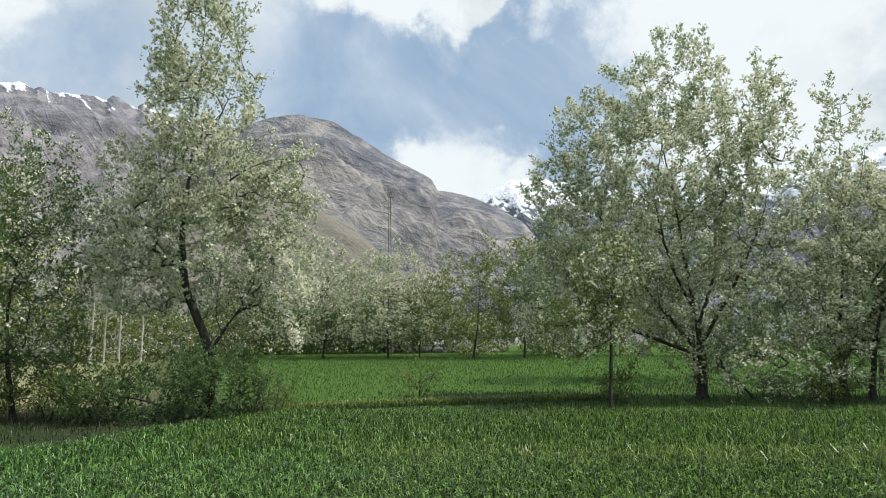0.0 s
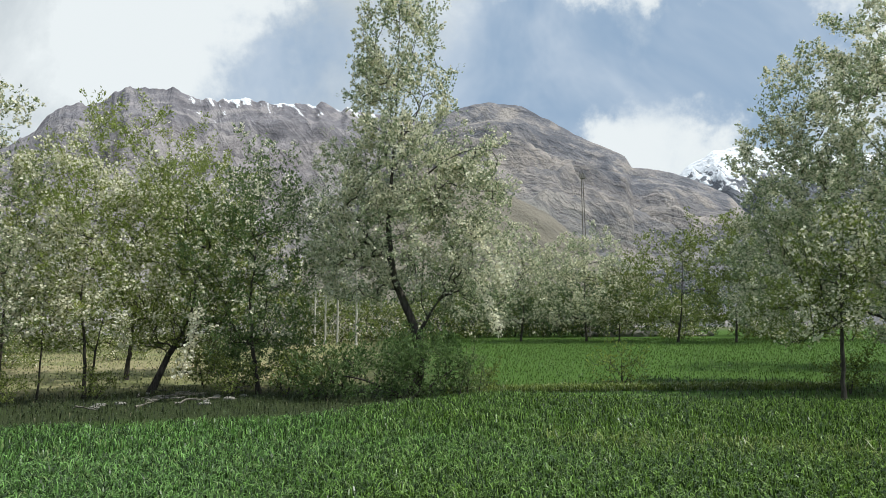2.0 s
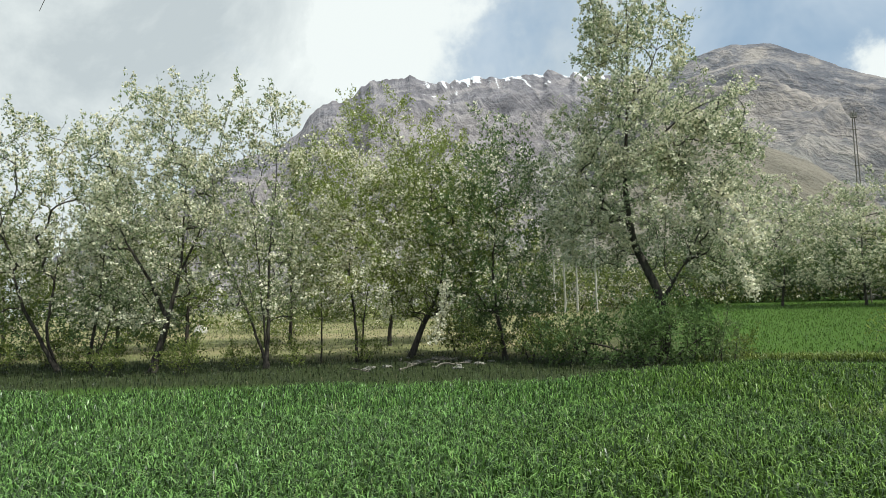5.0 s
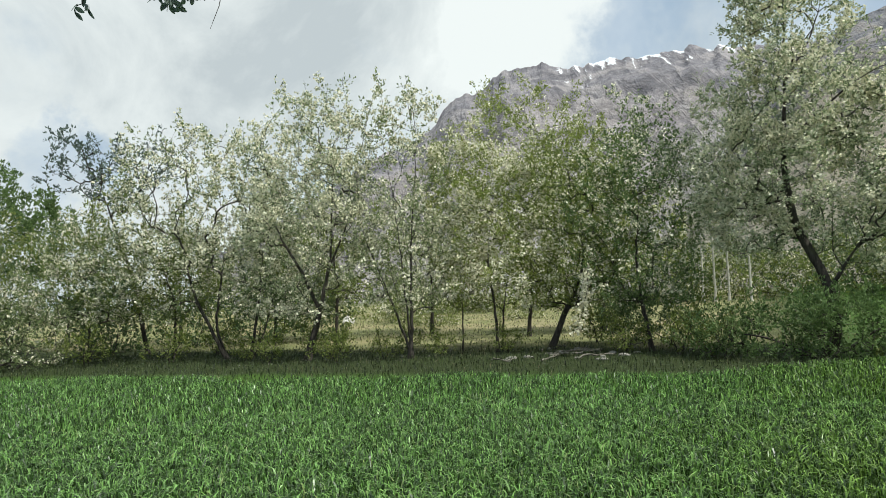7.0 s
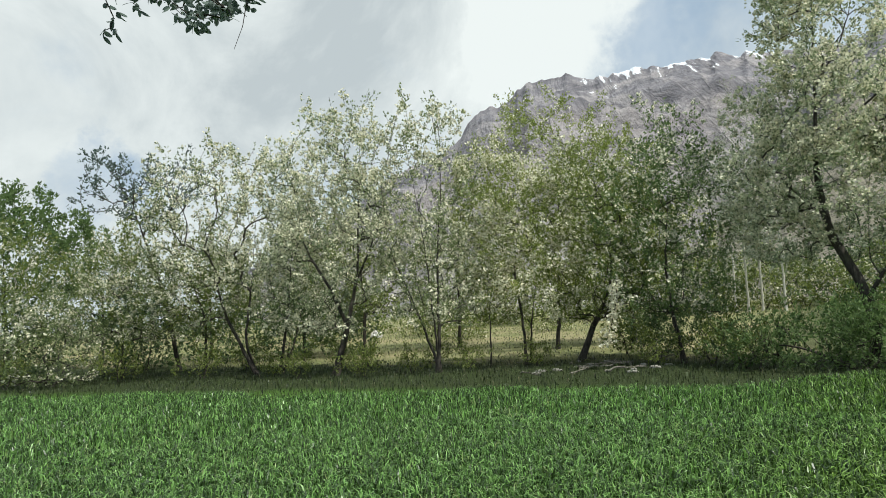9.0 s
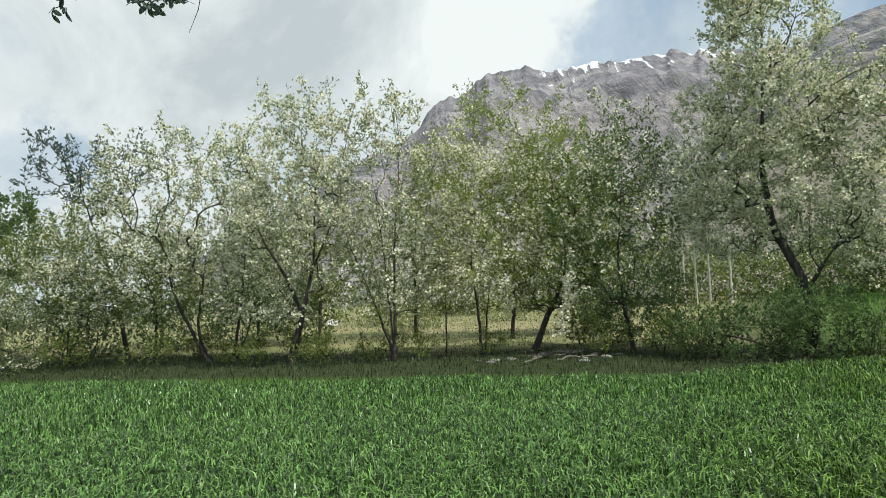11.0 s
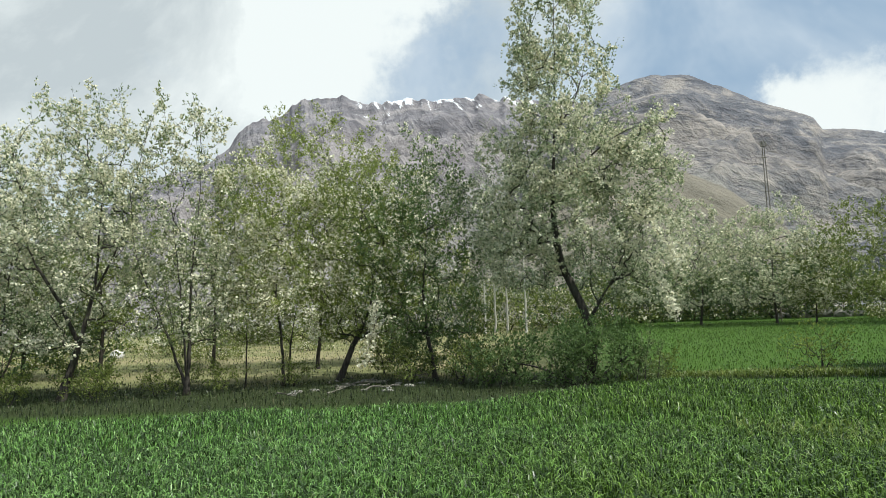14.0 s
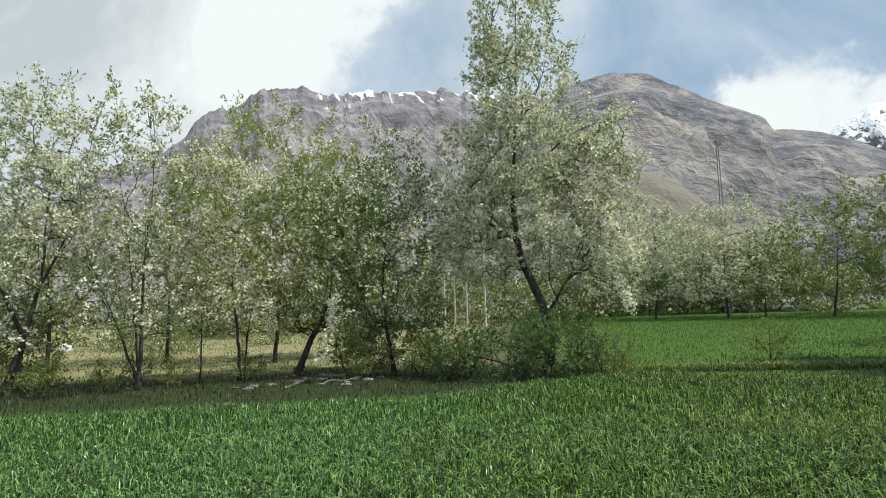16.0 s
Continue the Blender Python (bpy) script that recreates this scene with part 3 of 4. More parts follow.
def mountain(name, seed, mat, crest, near, far, rough, profile, label, fine=7.0, jagged=0.16, bed=0.0, dip=0.0, ledge=0.0):
    """A range: from its foot at distance near to its crest at distance far, in a fan of azimuths; crest rows of (azimuth, elevation), profile
    rows of (share of the way, share of the height). Beds of rock of that thickness and dip stand out as ledges."""
    noise.seed_set(seed)
    c, prof = np.array(crest), np.array(profile)
    az = np.linspace(c[0, 0], c[-1, 0], int((c[-1, 0] - c[0, 0]) * fine))
    el = np.interp(az, c[:, 0], c[:, 1])
    jag = np.array([noise.fractal(Vector((a * 0.9, seed, 0.0)), 1.0, 2.0, 6) for a in az]) * jagged
    top = 1.6 + far * np.tan(np.radians(el))
    crag = far * np.radians(jag)
    s = np.concatenate([np.linspace(0, 1, 130), [1.04, 1.12, 1.3]])
    v = np.zeros((len(s), len(az), 3))
    for i, q in enumerate(s):
        rr = near + (far - near) * q
        w = min(1.0, q)
        rise = float(np.interp(w, prof[:, 0], prof[:, 1]))
        for j, a in enumerate(az):
            x, y = rr * math.sin(radians(a)), rr * math.cos(radians(a))
            g1 = noise.ridged_multi_fractal(Vector((x, y, 0)) * 0.0032, 1.0, 2.1, 7, 1.0, 2.0) - 1.1
            g2 = noise.fractal(Vector((x, y, 3.0)) * 0.013, 0.9, 2.0, 5)
            z = top[j] * rise + (g1 * 120 + g2 * 42) * rough * (w ** 0.7 * (1 - w) ** 0.9) * 1.8
            if bed > 0:
                lay = noise.noise(Vector((x, y, 7.0)) * 0.0035) + 0.35 * noise.noise(Vector((x, y, 2.0)) * 0.012)
                for thick, share in ((bed * 3.1, ledge), (bed, ledge * 0.8)):
                    f = (top[j] * rise + dip * x) / thick + 0.45 * lay
                    step = math.floor(f)
                    e = min(1.0, max(0.0, (f - step - 0.6) / 0.3))
                    z += (step + e * e * (3 - 2 * e) - f) * thick * share * min(1.0, 5 * (1 - w)) * min(1.0, w * 3)
            z += crag[j] * w ** 7
            if q > 1:
                z = top[j] + crag[j] - (q - 1) * (far - near) * 0.9
            v[i, j] = x, y, z - 2
    n = len(az)
    i, j = np.meshgrid(np.arange(len(s) - 1), np.arange(n - 1), indexing="ij")
    f = np.stack([i * n + j, i * n + j + 1, (i + 1) * n + j + 1, (i + 1) * n + j], -1).reshape(-1, 4)
    me = mesh_of(name, v, [f], mat, True)
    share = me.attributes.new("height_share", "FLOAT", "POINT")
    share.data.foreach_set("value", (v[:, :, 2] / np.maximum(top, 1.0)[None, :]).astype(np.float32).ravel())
    tagged(new(name, me), label, "mountain", kind="structure")


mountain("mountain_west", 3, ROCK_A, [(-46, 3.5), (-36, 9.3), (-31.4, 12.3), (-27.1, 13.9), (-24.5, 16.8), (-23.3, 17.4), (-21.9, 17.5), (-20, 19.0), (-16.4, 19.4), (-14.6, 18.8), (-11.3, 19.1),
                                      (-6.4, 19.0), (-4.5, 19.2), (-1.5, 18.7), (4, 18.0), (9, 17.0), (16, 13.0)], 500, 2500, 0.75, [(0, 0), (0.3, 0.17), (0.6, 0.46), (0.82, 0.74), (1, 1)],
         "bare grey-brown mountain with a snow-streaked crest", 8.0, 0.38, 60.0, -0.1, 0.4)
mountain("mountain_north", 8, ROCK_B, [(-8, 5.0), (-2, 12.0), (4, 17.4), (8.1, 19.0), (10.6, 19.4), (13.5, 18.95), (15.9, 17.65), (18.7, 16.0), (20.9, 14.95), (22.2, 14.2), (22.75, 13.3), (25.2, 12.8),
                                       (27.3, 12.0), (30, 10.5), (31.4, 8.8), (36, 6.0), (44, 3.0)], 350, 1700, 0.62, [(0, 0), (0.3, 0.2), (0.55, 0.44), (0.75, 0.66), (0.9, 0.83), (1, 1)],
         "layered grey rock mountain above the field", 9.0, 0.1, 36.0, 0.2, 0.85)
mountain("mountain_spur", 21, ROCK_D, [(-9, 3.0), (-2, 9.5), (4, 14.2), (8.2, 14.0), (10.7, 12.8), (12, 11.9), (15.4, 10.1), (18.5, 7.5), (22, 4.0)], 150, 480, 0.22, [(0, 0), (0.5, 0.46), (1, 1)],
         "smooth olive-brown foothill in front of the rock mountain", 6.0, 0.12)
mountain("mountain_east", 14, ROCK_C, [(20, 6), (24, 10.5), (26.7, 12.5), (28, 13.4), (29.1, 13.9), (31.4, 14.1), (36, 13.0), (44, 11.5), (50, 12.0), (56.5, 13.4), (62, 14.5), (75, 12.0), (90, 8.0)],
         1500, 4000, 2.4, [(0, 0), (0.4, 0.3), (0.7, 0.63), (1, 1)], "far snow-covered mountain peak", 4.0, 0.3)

# ---- trees: place, turn, trunk and crown of each, in metres ----
tree("fruit_tree", 11, -15.27, 15.76, -44.1, [(-0.98, 2.14), (-1.52, 4.66)],
     [(-1.18, 5.02, 1.78, 1.73), (0.19, 4.27, 1.25, 2.36), (-1.88, 2.88, 1.25, 1.27)],
     LEAF_SAGE, 13973, 0.097, blossom=15581, stems=[[(0, 0, 0), (-0.95, 0, 2.1), (-1.5, 0, 4.6)], [(0.05, 0.1, 0), (-0.35, 0.1, 1.0), (-0.1, 0.2, 2.6), (0.1, 0.1, 5.0)]], thick=1.1, sprays=333,
     label="leaning fruit tree white with spring blossom", group="fruit trees along the field edge")
tree("fruit_tree", 12, -17.85, 16.04, -48.1, [(0.09, 1.83), (-0.75, 4.17)],
     [(-1.29, 3.41, 1.56, 1.79), (0.31, 2.21, 0.97, 1.39)],
     LEAF_GREEN, 18190, 0.097, blossom=4488, thick=0.9, sprays=210,
     label="dark-stemmed fruit tree with green leaves and some blossom", group="fruit trees along the field edge")
tree("fruit_tree", 13, -14.33, 15.76, -42.3, [(0.3, 1.69), (0.56, 4.53)],
     [(0.5, 2.38, 0.86, 1.94), (0.38, 4.53, 0.69, 1.23)],
     LEAF_SAGE, 7440, 0.09, blossom=7293, thick=1, sprays=193, stems=[[(0, 0, 0), (0.3, 0, 1.7), (0.56, 0.1, 4.5)], [(0.1, 0.1, 0), (0.55, 0.2, 1.1), (0.9, 0.3, 2.6)]],
     label="slender twin-stemmed fruit tree in light blossom", group="fruit trees along the field edge")
tree("fruit_tree", 14, -11.9, 15.42, -37.7, [(0.46, 1.59), (0.79, 3.89), (1.02, 7.64)],
     [(0.13, 5.6, 1.5, 1.5), (1.0, 6.55, 0.85, 1.1), (0.06, 3.92, 1.58, 1.61), (-0.19, 1.46, 0.95, 0.73)],
     LEAF_PALE, 24000, 0.09, blossom=20775, stems=[[(0, 0, 0), (0.42, 0, 1.5), (0.75, 0, 3.0), (0.85, 0, 5.0), (1.0, 0, 7.4)], [(0.4, 0, 1.4), (-0.1, 0.2, 2.6), (-0.8, 0.2, 3.8), (-1.0, 0.1, 5.6)], [(0.7, 0, 2.7), (1.2, -0.2, 3.8), (1.5, -0.2, 4.8)]], thick=1.1, sprays=456,
     label="tall fruit tree with forked trunk in white blossom", group="fruit trees along the field edge")
tree("fruit_tree", 15, -8.92, 16.15, -28.9, [(0.08, 1.0), (-0.04, 3.2), (0.01, 7.59)],
     [(-0.15, 6.6, 0.85, 0.95), (-0.21, 4.65, 1.2, 1.53), (-0.14, 2.73, 1.35, 1.22), (0.11, 1.47, 1.05, 0.69)],
     LEAF_SAGE, 13000, 0.09, blossom=8401, thick=1.05, sprays=298, stems=[[(0, 0, 0), (0.05, 0, 1.0), (0.1, 0, 3.2), (0.35, 0, 5.4), (0.2, 0, 7.0)], [(-0.05, 0, 0.3), (-0.5, 0.1, 1.7), (-1.25, 0.1, 3.6), (-1.35, 0, 5.2)], [(0, 0, 0.5), (-0.15, -0.2, 2.6), (-0.35, -0.2, 4.6), (-0.6, -0.2, 6.2)]],
     label="many-stemmed sparse fruit tree with bare curved limbs", group="fruit trees along the field edge")
tree("fruit_sapling", 16, -7.86, 17.3, -24.4, [(0.05, 1.38), (0.02, 3.32)],
     [(0.12, 2.18, 0.62, 1.42)],
     LEAF_GREEN, 2720, 0.081, blossom=2137, thick=0.8, sprays=65,
     label="thin young fruit tree beside the dry meadow", group="fruit trees along the field edge")
tree("fruit_tree", 17, -6.99, 17.81, -21.4, [(0.01, 1.0), (0.08, 4.74)],
     [(-0.49, 3.46, 1.24, 1.74), (0.26, 2.28, 1.47, 1.03), (-0.88, 5.14, 0.93, 1.11), (0.21, 4.24, 1.24, 1.27)],
     LEAF_LIME, 24252, 0.09, blossom=17004, thick=0.75, sprays=351, stems=[[(0, 0, 0), (0.01, 0, 1.0), (-0.2, 0, 2.6), (0.08, 0, 4.7)], [(0.12, 0.1, 0), (0.2, 0.1, 1.2), (0.5, 0.2, 2.8)]],
     label="young fruit tree with yellow-green leaves and blossom", group="fruit trees along the field edge")
tree("fruit_tree", 18, -7.69, 22.73, -18.7, [(0.14, 1.88), (0.51, 7.38)],
     [(0.15, 6.58, 2.14, 1.89), (2.17, 5.57, 1.75, 1.79), (0.48, 3.88, 1.95, 1.79)],
     LEAF_LIME, 47000, 0.097, blossom=5813, thick=0.75, sprays=540,
     label="broad yellow-green tree behind the orchard row", group="fruit trees along the field edge")
tree("fruit_tree", 19, -5.63, 18.56, -16.9, [(0.41, 1.05), (1.01, 2.13), (1.07, 4.07)],
     [(0.7, 3.28, 1.65, 1.77), (1.24, 2.12, 1.26, 0.96), (0.49, 4.77, 0.94, 1.12)],
     LEAF_GREEN, 25450, 0.097, blossom=4068, thick=1.15, sprays=386, garlands=[[(1.05, -1.7, 2.3), (0.97, -2.25, 1.7), (0.8, -2.35, 1.1), (0.6, -2.4, 0.6)]],
     label="leaning dark-trunked fruit tree with dense green crown", group="fruit trees along the field edge")
tree("fruit_tree", 20, -2.74, 17.94, -8.7, [(-0.17, 1.15), (-0.28, 2.33), (0.0, 4.97)],
     [(-0.35, 3.22, 1.47, 1.8), (0.44, 4.47, 1.18, 1.35), (0.2, 2.0, 1.05, 1.0), (-0.21, 5.0, 0.74, 1.2)],
     LEAF_DEEP, 26510, 0.09, blossom=5232, thick=0.75, sprays=421,
     label="green fruit tree with scattered white blossom", group="fruit trees along the field edge")
tree("fruit_tree", 21, 1.28, 17.15, 4.3, [],
     [(-0.3, 10.9, 0.5, 0.75), (-0.43, 9.36, 0.95, 0.95), (-0.43, 7.55, 1.1, 0.9), (-1.35, 5.6, 0.8, 0.7), (-0.2, 5.7, 1.2, 0.94), (1.45, 6.1, 0.6, 0.52), (1.5, 4.85, 0.85, 0.86),
      (-1.85, 4.1, 0.8, 0.94), (-0.12, 4.05, 1.3, 0.93), (1.7, 3.4, 0.72, 0.9), (1.94, 2.3, 0.34, 0.55), (-1.4, 2.95, 0.75, 0.55), (0.54, 2.65, 0.64, 0.48), (1.1, 2.5, 0.55, 0.45)],
     LEAF_PALE, 58000, 0.09, blossom=60000, thick=0.95, sprays=1100,
     stems=[[(0, 0, 0), (0.12, 0, 0.8), (0.03, 0, 1.6), (-0.58, 0, 3.0), (-0.7, 0, 4.4), (-0.5, 0, 6.6), (-0.4, 0, 8.8), (-0.32, 0, 11.2)],
            [(0.05, 0, 1.5), (0.4, -0.2, 2.1), (0.75, -0.3, 2.6)], [(-0.62, 0, 4.9), (0.3, -0.4, 5.6), (1.1, -0.5, 6.2), (1.7, -0.3, 6.3)],
            [(-0.6, 0, 3.4), (-1.2, -0.4, 4.0), (-1.7, -0.5, 4.8)], [(-0.5, 0, 6.4), (0.1, 0.3, 7.4), (0.45, 0.3, 8.6)]],
     garlands=[[(1.0, -0.6, 3.4), (1.55, -0.8, 2.8), (1.85, -0.9, 2.1), (2.05, -0.95, 1.5)], [(0.9, -0.7, 4.4), (1.5, -0.9, 3.9), (1.95, -1.0, 3.3), (2.15, -1.0, 2.7)]],
     label="tallest fruit tree with crooked trunk and blossom", group="fruit trees along the field edge")
tree("fruit_tree", 22, 13.91, 14.37, 44.0, [],
     [(-0.25, 9.0, 1.0, 1.1), (-1.5, 9.1, 0.7, 0.8), (-2.62, 7.29, 1.0, 1.2), (1.32, 7.6, 1.2, 1.1), (-0.56, 6.6, 2.1, 1.48), (-3.5, 5.3, 1.04, 1.5), (1.87, 5.4, 1.17, 1.5),
      (-1.14, 4.5, 2.3, 1.4), (-3.9, 2.8, 1.11, 1.2), (-1.88, 2.45, 1.33, 1.0), (0.26, 2.75, 1.56, 1.2), (2.26, 3.2, 0.92, 1.2)],
     LEAF_PALE, 128000, 0.097, blossom=76000, thick=0.85, sprays=1600, low=0.75,
     stems=[[(0, 0, 0), (0.05, 0, 1.6), (-0.2, 0, 3.6), (-0.45, 0, 6.0), (-0.8, 0, 8.3), (-1.3, 0, 10.3)], [(0.0, 0, 1.3), (-1.0, 0.3, 2.6), (-2.3, 0.4, 4.6), (-3.2, 0.1, 7.2)],
            [(0.05, 0, 1.5), (0.9, -0.4, 2.9), (1.8, -0.3, 4.8), (2.2, 0, 6.4)], [(-0.05, 0, 2.4), (-0.6, -0.9, 3.6), (-0.9, -1.5, 5.4), (-0.3, -0.9, 8.6)],
            [(0.0, 0, 2.0), (0.6, 1.0, 3.6), (0.7, 1.3, 6.2), (0.2, 0.8, 9.6)], [(-0.42, 0, 5.6), (0.5, -0.5, 6.7), (1.7, -0.6, 7.5)], [(-0.35, 0, 4.9), (0.5, -0.9, 5.5), (1.4, -1.2, 5.9)],
            [(0, 0, 1.2), (-1.4, -0.6, 1.8), (-2.8, -0.6, 2.4), (-3.9, -0.4, 2.6)]],
     label="large spreading fruit tree in pale blossom", group="fruit trees along the field edge")
tree("fruit_tree", 23, 10.05, 13.3, 36.8, [(0.05, 1.0), (0.12, 2.7)],
     [(0.05, 2.46, 0.77, 0.7), (-0.7, 1.8, 0.89, 0.5), (0.3, 3.2, 0.6, 0.6)],
     LEAF_GREEN, 8200, 0.09, blossom=2600, thick=0.9, sprays=180, low=0.8,
     label="low slender fruit tree at the wheat edge", group="fruit trees along the field edge")
tree("fruit_tree", 24, 17.36, 13.51, 52.1, [],
     [(1.21, 8.0, 0.56, 0.6), (1.1, 7.0, 0.45, 0.55), (0.38, 4.9, 0.96, 1.18), (1.58, 4.45, 0.89, 1.5), (0.61, 2.7, 1.14, 1.1), (1.78, 2.4, 0.87, 1.0), (3.2, 4.2, 1.3, 1.6), (3.0, 2.5, 1.3, 1.0)],
     LEAF_PALE, 38000, 0.097, blossom=60000, thick=1.1, sprays=620,
     stems=[[(0.6, 0, 0), (0.55, 0, 1.3), (0.9, 0, 4.0), (1.0, 0, 6.2), (1.2, 0, 8.4)], [(0.6, 0, 1.0), (1.5, 0.3, 2.4), (2.6, 0.2, 4.4)], [(0.58, 0, 1.2), (0.2, -0.3, 2.6), (0.2, -0.3, 4.8)]],
     label="wide fruit tree with sparse upright top shoots", group="fruit trees along the field edge")
tree("fruit_tree", 25, 17.27, 11.94, 55.3, [(0.16, 1.57), (0.91, 3.77)],
     [(0.52, 2.15, 1.87, 1.56), (1.5, 3.71, 1.87, 2.61)],
     LEAF_PALE, 24883, 0.097, blossom=60000, thick=1.1, sprays=343,
     label="low wide fruit tree heavy with blossom", group="fruit trees along the field edge")
tree("fruit_tree", 31, 10.59, 45.79, 13.0, [(0.32, 2.5), (-0.49, 5.26)],
     [(-2.01, 4.07, 2.67, 2.72), (0.69, 3.48, 3.05, 2.53), (-0.11, 6.06, 2.29, 1.56)],
     LEAF_PALE, 16320, 0.16, blossom=29640, blossom_size=0.13, thick=1.1, sprays=312, spread=0.15,
     label="old fruit tree white with blossom beyond the field", group="fruit trees along the far edge")
tree("fruit_tree", 32, 14.91, 44.57, 18.5, [(-0.06, 2.5), (0.14, 5.29)],
     [(-0.26, 3.69, 3.05, 2.72), (0.54, 5.69, 1.91, 1.36)],
     LEAF_PALE, 16320, 0.16, blossom=25080, blossom_size=0.13, thick=1.1, sprays=312, spread=0.15,
     label="rounded fruit tree white with blossom beyond the field", group="fruit trees along the far edge")
tree("fruit_tree", 33, 16.59, 42.9, 21.1, [(0.13, 2.09), (0.15, 3.26)],
     [(0.15, 2.87, 1.68, 1.9)],
     LEAF_GREEN, 7140, 0.16, blossom=5557, blossom_size=0.12, thick=1.1, sprays=156, spread=0.15,
     label="small green fruit tree beyond the field", group="fruit trees along the far edge")
tree("broadleaf_tree", 34, 19.97, 41.44, 25.7, [(0.33, 2.07), (0.61, 5.98)],
     [(-0.22, 3.63, 3.36, 2.86), (2.55, 5.54, 2.24, 2.28), (-1.8, 2.87, 1.86, 1.9)],
     LEAF_GREEN, 22440, 0.17, blossom=4275, thick=1.1, sprays=312, spread=0.16,
     label="green broadleaf tree beyond the field", group="fruit trees along the far edge")
tree("broadleaf_tree", 35, 23.03, 39.82, 30.0, [(0.14, 2.06), (0.61, 5.15)],
     [(0.57, 3.6, 2.24, 3.05), (2.18, 5.89, 2.24, 2.28)],
     LEAF_GREEN, 20400, 0.17, blossom=0, thick=1.1, sprays=286, spread=0.16,
     label="green broadleaf tree with dense crown", group="fruit trees along the far edge")
tree("walnut_tree", 41, -27.22, 14.83, -61.4, [(-0.11, 2.26), (-0.23, 5.38)],
     [(-0.23, 4.8, 2.7, 2.1), (1.51, 4.94, 1.76, 1.54), (-1.86, 4.9, 2.3, 2.3)],
     LEAF_DEEP, 33510, 0.17, blossom=0, thick=1.1, sprays=390, spread=0.16,
     label="broad dark green tree behind the orchard", group="fruit trees along the field edge")
tree("fruit_tree", 42, -22.76, 12.58, -61.1, [(-0.01, 1.58), (-0.1, 3.64)],
     [(-0.18, 3.27, 1.69, 1.61), (0.79, 2.86, 1.05, 1.08)],
     LEAF_GREEN, 11488, 0.113, blossom=1710, thick=1.1, sprays=195, bark=BARK_PALE,
     label="green fruit tree with pale trunk", group="fruit trees along the field edge")
tree("shrub", 43, -20.56, 12.38, -58.9, [],
     [(0.0, 1.18, 1.46, 1.09)],
     LEAF_SAGE, 10137, 0.097, blossom=2244, thick=1.1, sprays=156, category="shrub", stems=[[(0, 0, 0), (-0.3, 0, 0.5)], [(0.1, 0, 0), (0.5, 0.2, 0.6)], [(0, 0.1, 0), (0.1, -0.3, 0.7)]],
     label="rounded shrub covered with white blossom", group="fruit trees along the field edge")
tree("walnut_tree", 44, -19.9, 16.73, -50.0, [(-0.36, 2.33), (-0.9, 4.3), (-1.23, 5.2), (-1.63, 6.6)],
     [(-1.85, 6.95, 1.0, 0.6), (-2.6, 6.1, 0.74, 0.28), (0.2, 7.0, 1.2, 0.45), (-1.1, 6.1, 1.1, 0.7)],
     LEAF_BLUE, 4600, 0.14, blossom=0, thick=1.6, sprays=150, spread=0.08,
     label="thin leaning tree with sparse dark young leaves", group="fruit trees along the field edge")
tree("fruit_tree", 45, -20.24, 14.68, -54.0, [(0.04, 1.21), (-0.08, 2.74)],
     [(0.01, 2.17, 1.62, 1.66), (-0.42, 3.72, 0.91, 0.83), (-1.01, 1.09, 1.01, 0.83)],
     LEAF_SAGE, 14400, 0.097, blossom=6412, thick=1.1, sprays=221,
     label="low fruit tree with green leaves and blossom", group="fruit trees along the field edge")
tree("shrub", 51, 0.9, 16.3, 3.2, [],
     [(-0.9, 0.5, 0.95, 0.38), (0.5, 0.6, 0.85, 0.5), (1.35, 0.5, 0.45, 0.38), (-2.0, 0.35, 0.6, 0.28), (0.1, 0.85, 0.4, 0.35), (1.0, 0.75, 0.35, 0.3)],
     LEAF_WEED, 15000, 0.10, blossom=0, thick=1.0, sprays=330, category="shrub",
     stems=[[(0, 0, 0), (-0.8, -0.1, 0.5), (-1.7, 0, 0.6)], [(0.1, 0, 0), (0.5, 0.1, 0.9)], [(0.2, 0, 0), (1.0, -0.1, 0.5), (1.5, 0, 0.9)], [(-0.2, 0, 0), (-0.9, 0.1, 0.9)]], lift=0.2,
     label="tangled green thicket round the foot of a fruit tree")
for rx, ry, high in [(2.45, 16.1, 1.25), (2.75, 16.4, 0.95), (2.2, 15.8, 0.9), (-0.9, 15.9, 0.8)]:
    tree("briar", int(200 + rx * 20), rx, ry, 0, [], [(0.1, high * 0.45, 0.16, high * 0.3), (0.2, high * 0.8, 0.12, high * 0.2)], LEAF_SAGE, 520, 0.075, sprays=16, category="shrub", lift=0.2, spread=0.05,
         stems=[[(0, 0, 0), (0.02, 0, high * 0.5), (0.2, 0, high)], [(0.02, 0, 0), (-0.12, 0.05, high * 0.7)]], label="thin upright briar shoots beside the thicket", group="briar shoots by the thicket")
tree("shrub", 52, 6.75, 17.3, 21.3, [],
     [(-0.4, 0.45, 0.3, 0.28), (0.35, 0.5, 0.32, 0.32), (0.0, 0.75, 0.32, 0.25), (-0.15, 0.3, 0.5, 0.2)],
     LEAF_LIME, 1500, 0.07, blossom=0, thick=1.0, sprays=80, category="shrub", stems=[[(0, 0, 0), (-0.3, 0, 0.55)], [(0, 0, 0), (0.35, 0, 0.65)], [(0, 0.05, 0), (0.05, 0, 0.9)]], lift=0.2,
     label="sparse leafy shrub on the field bank")
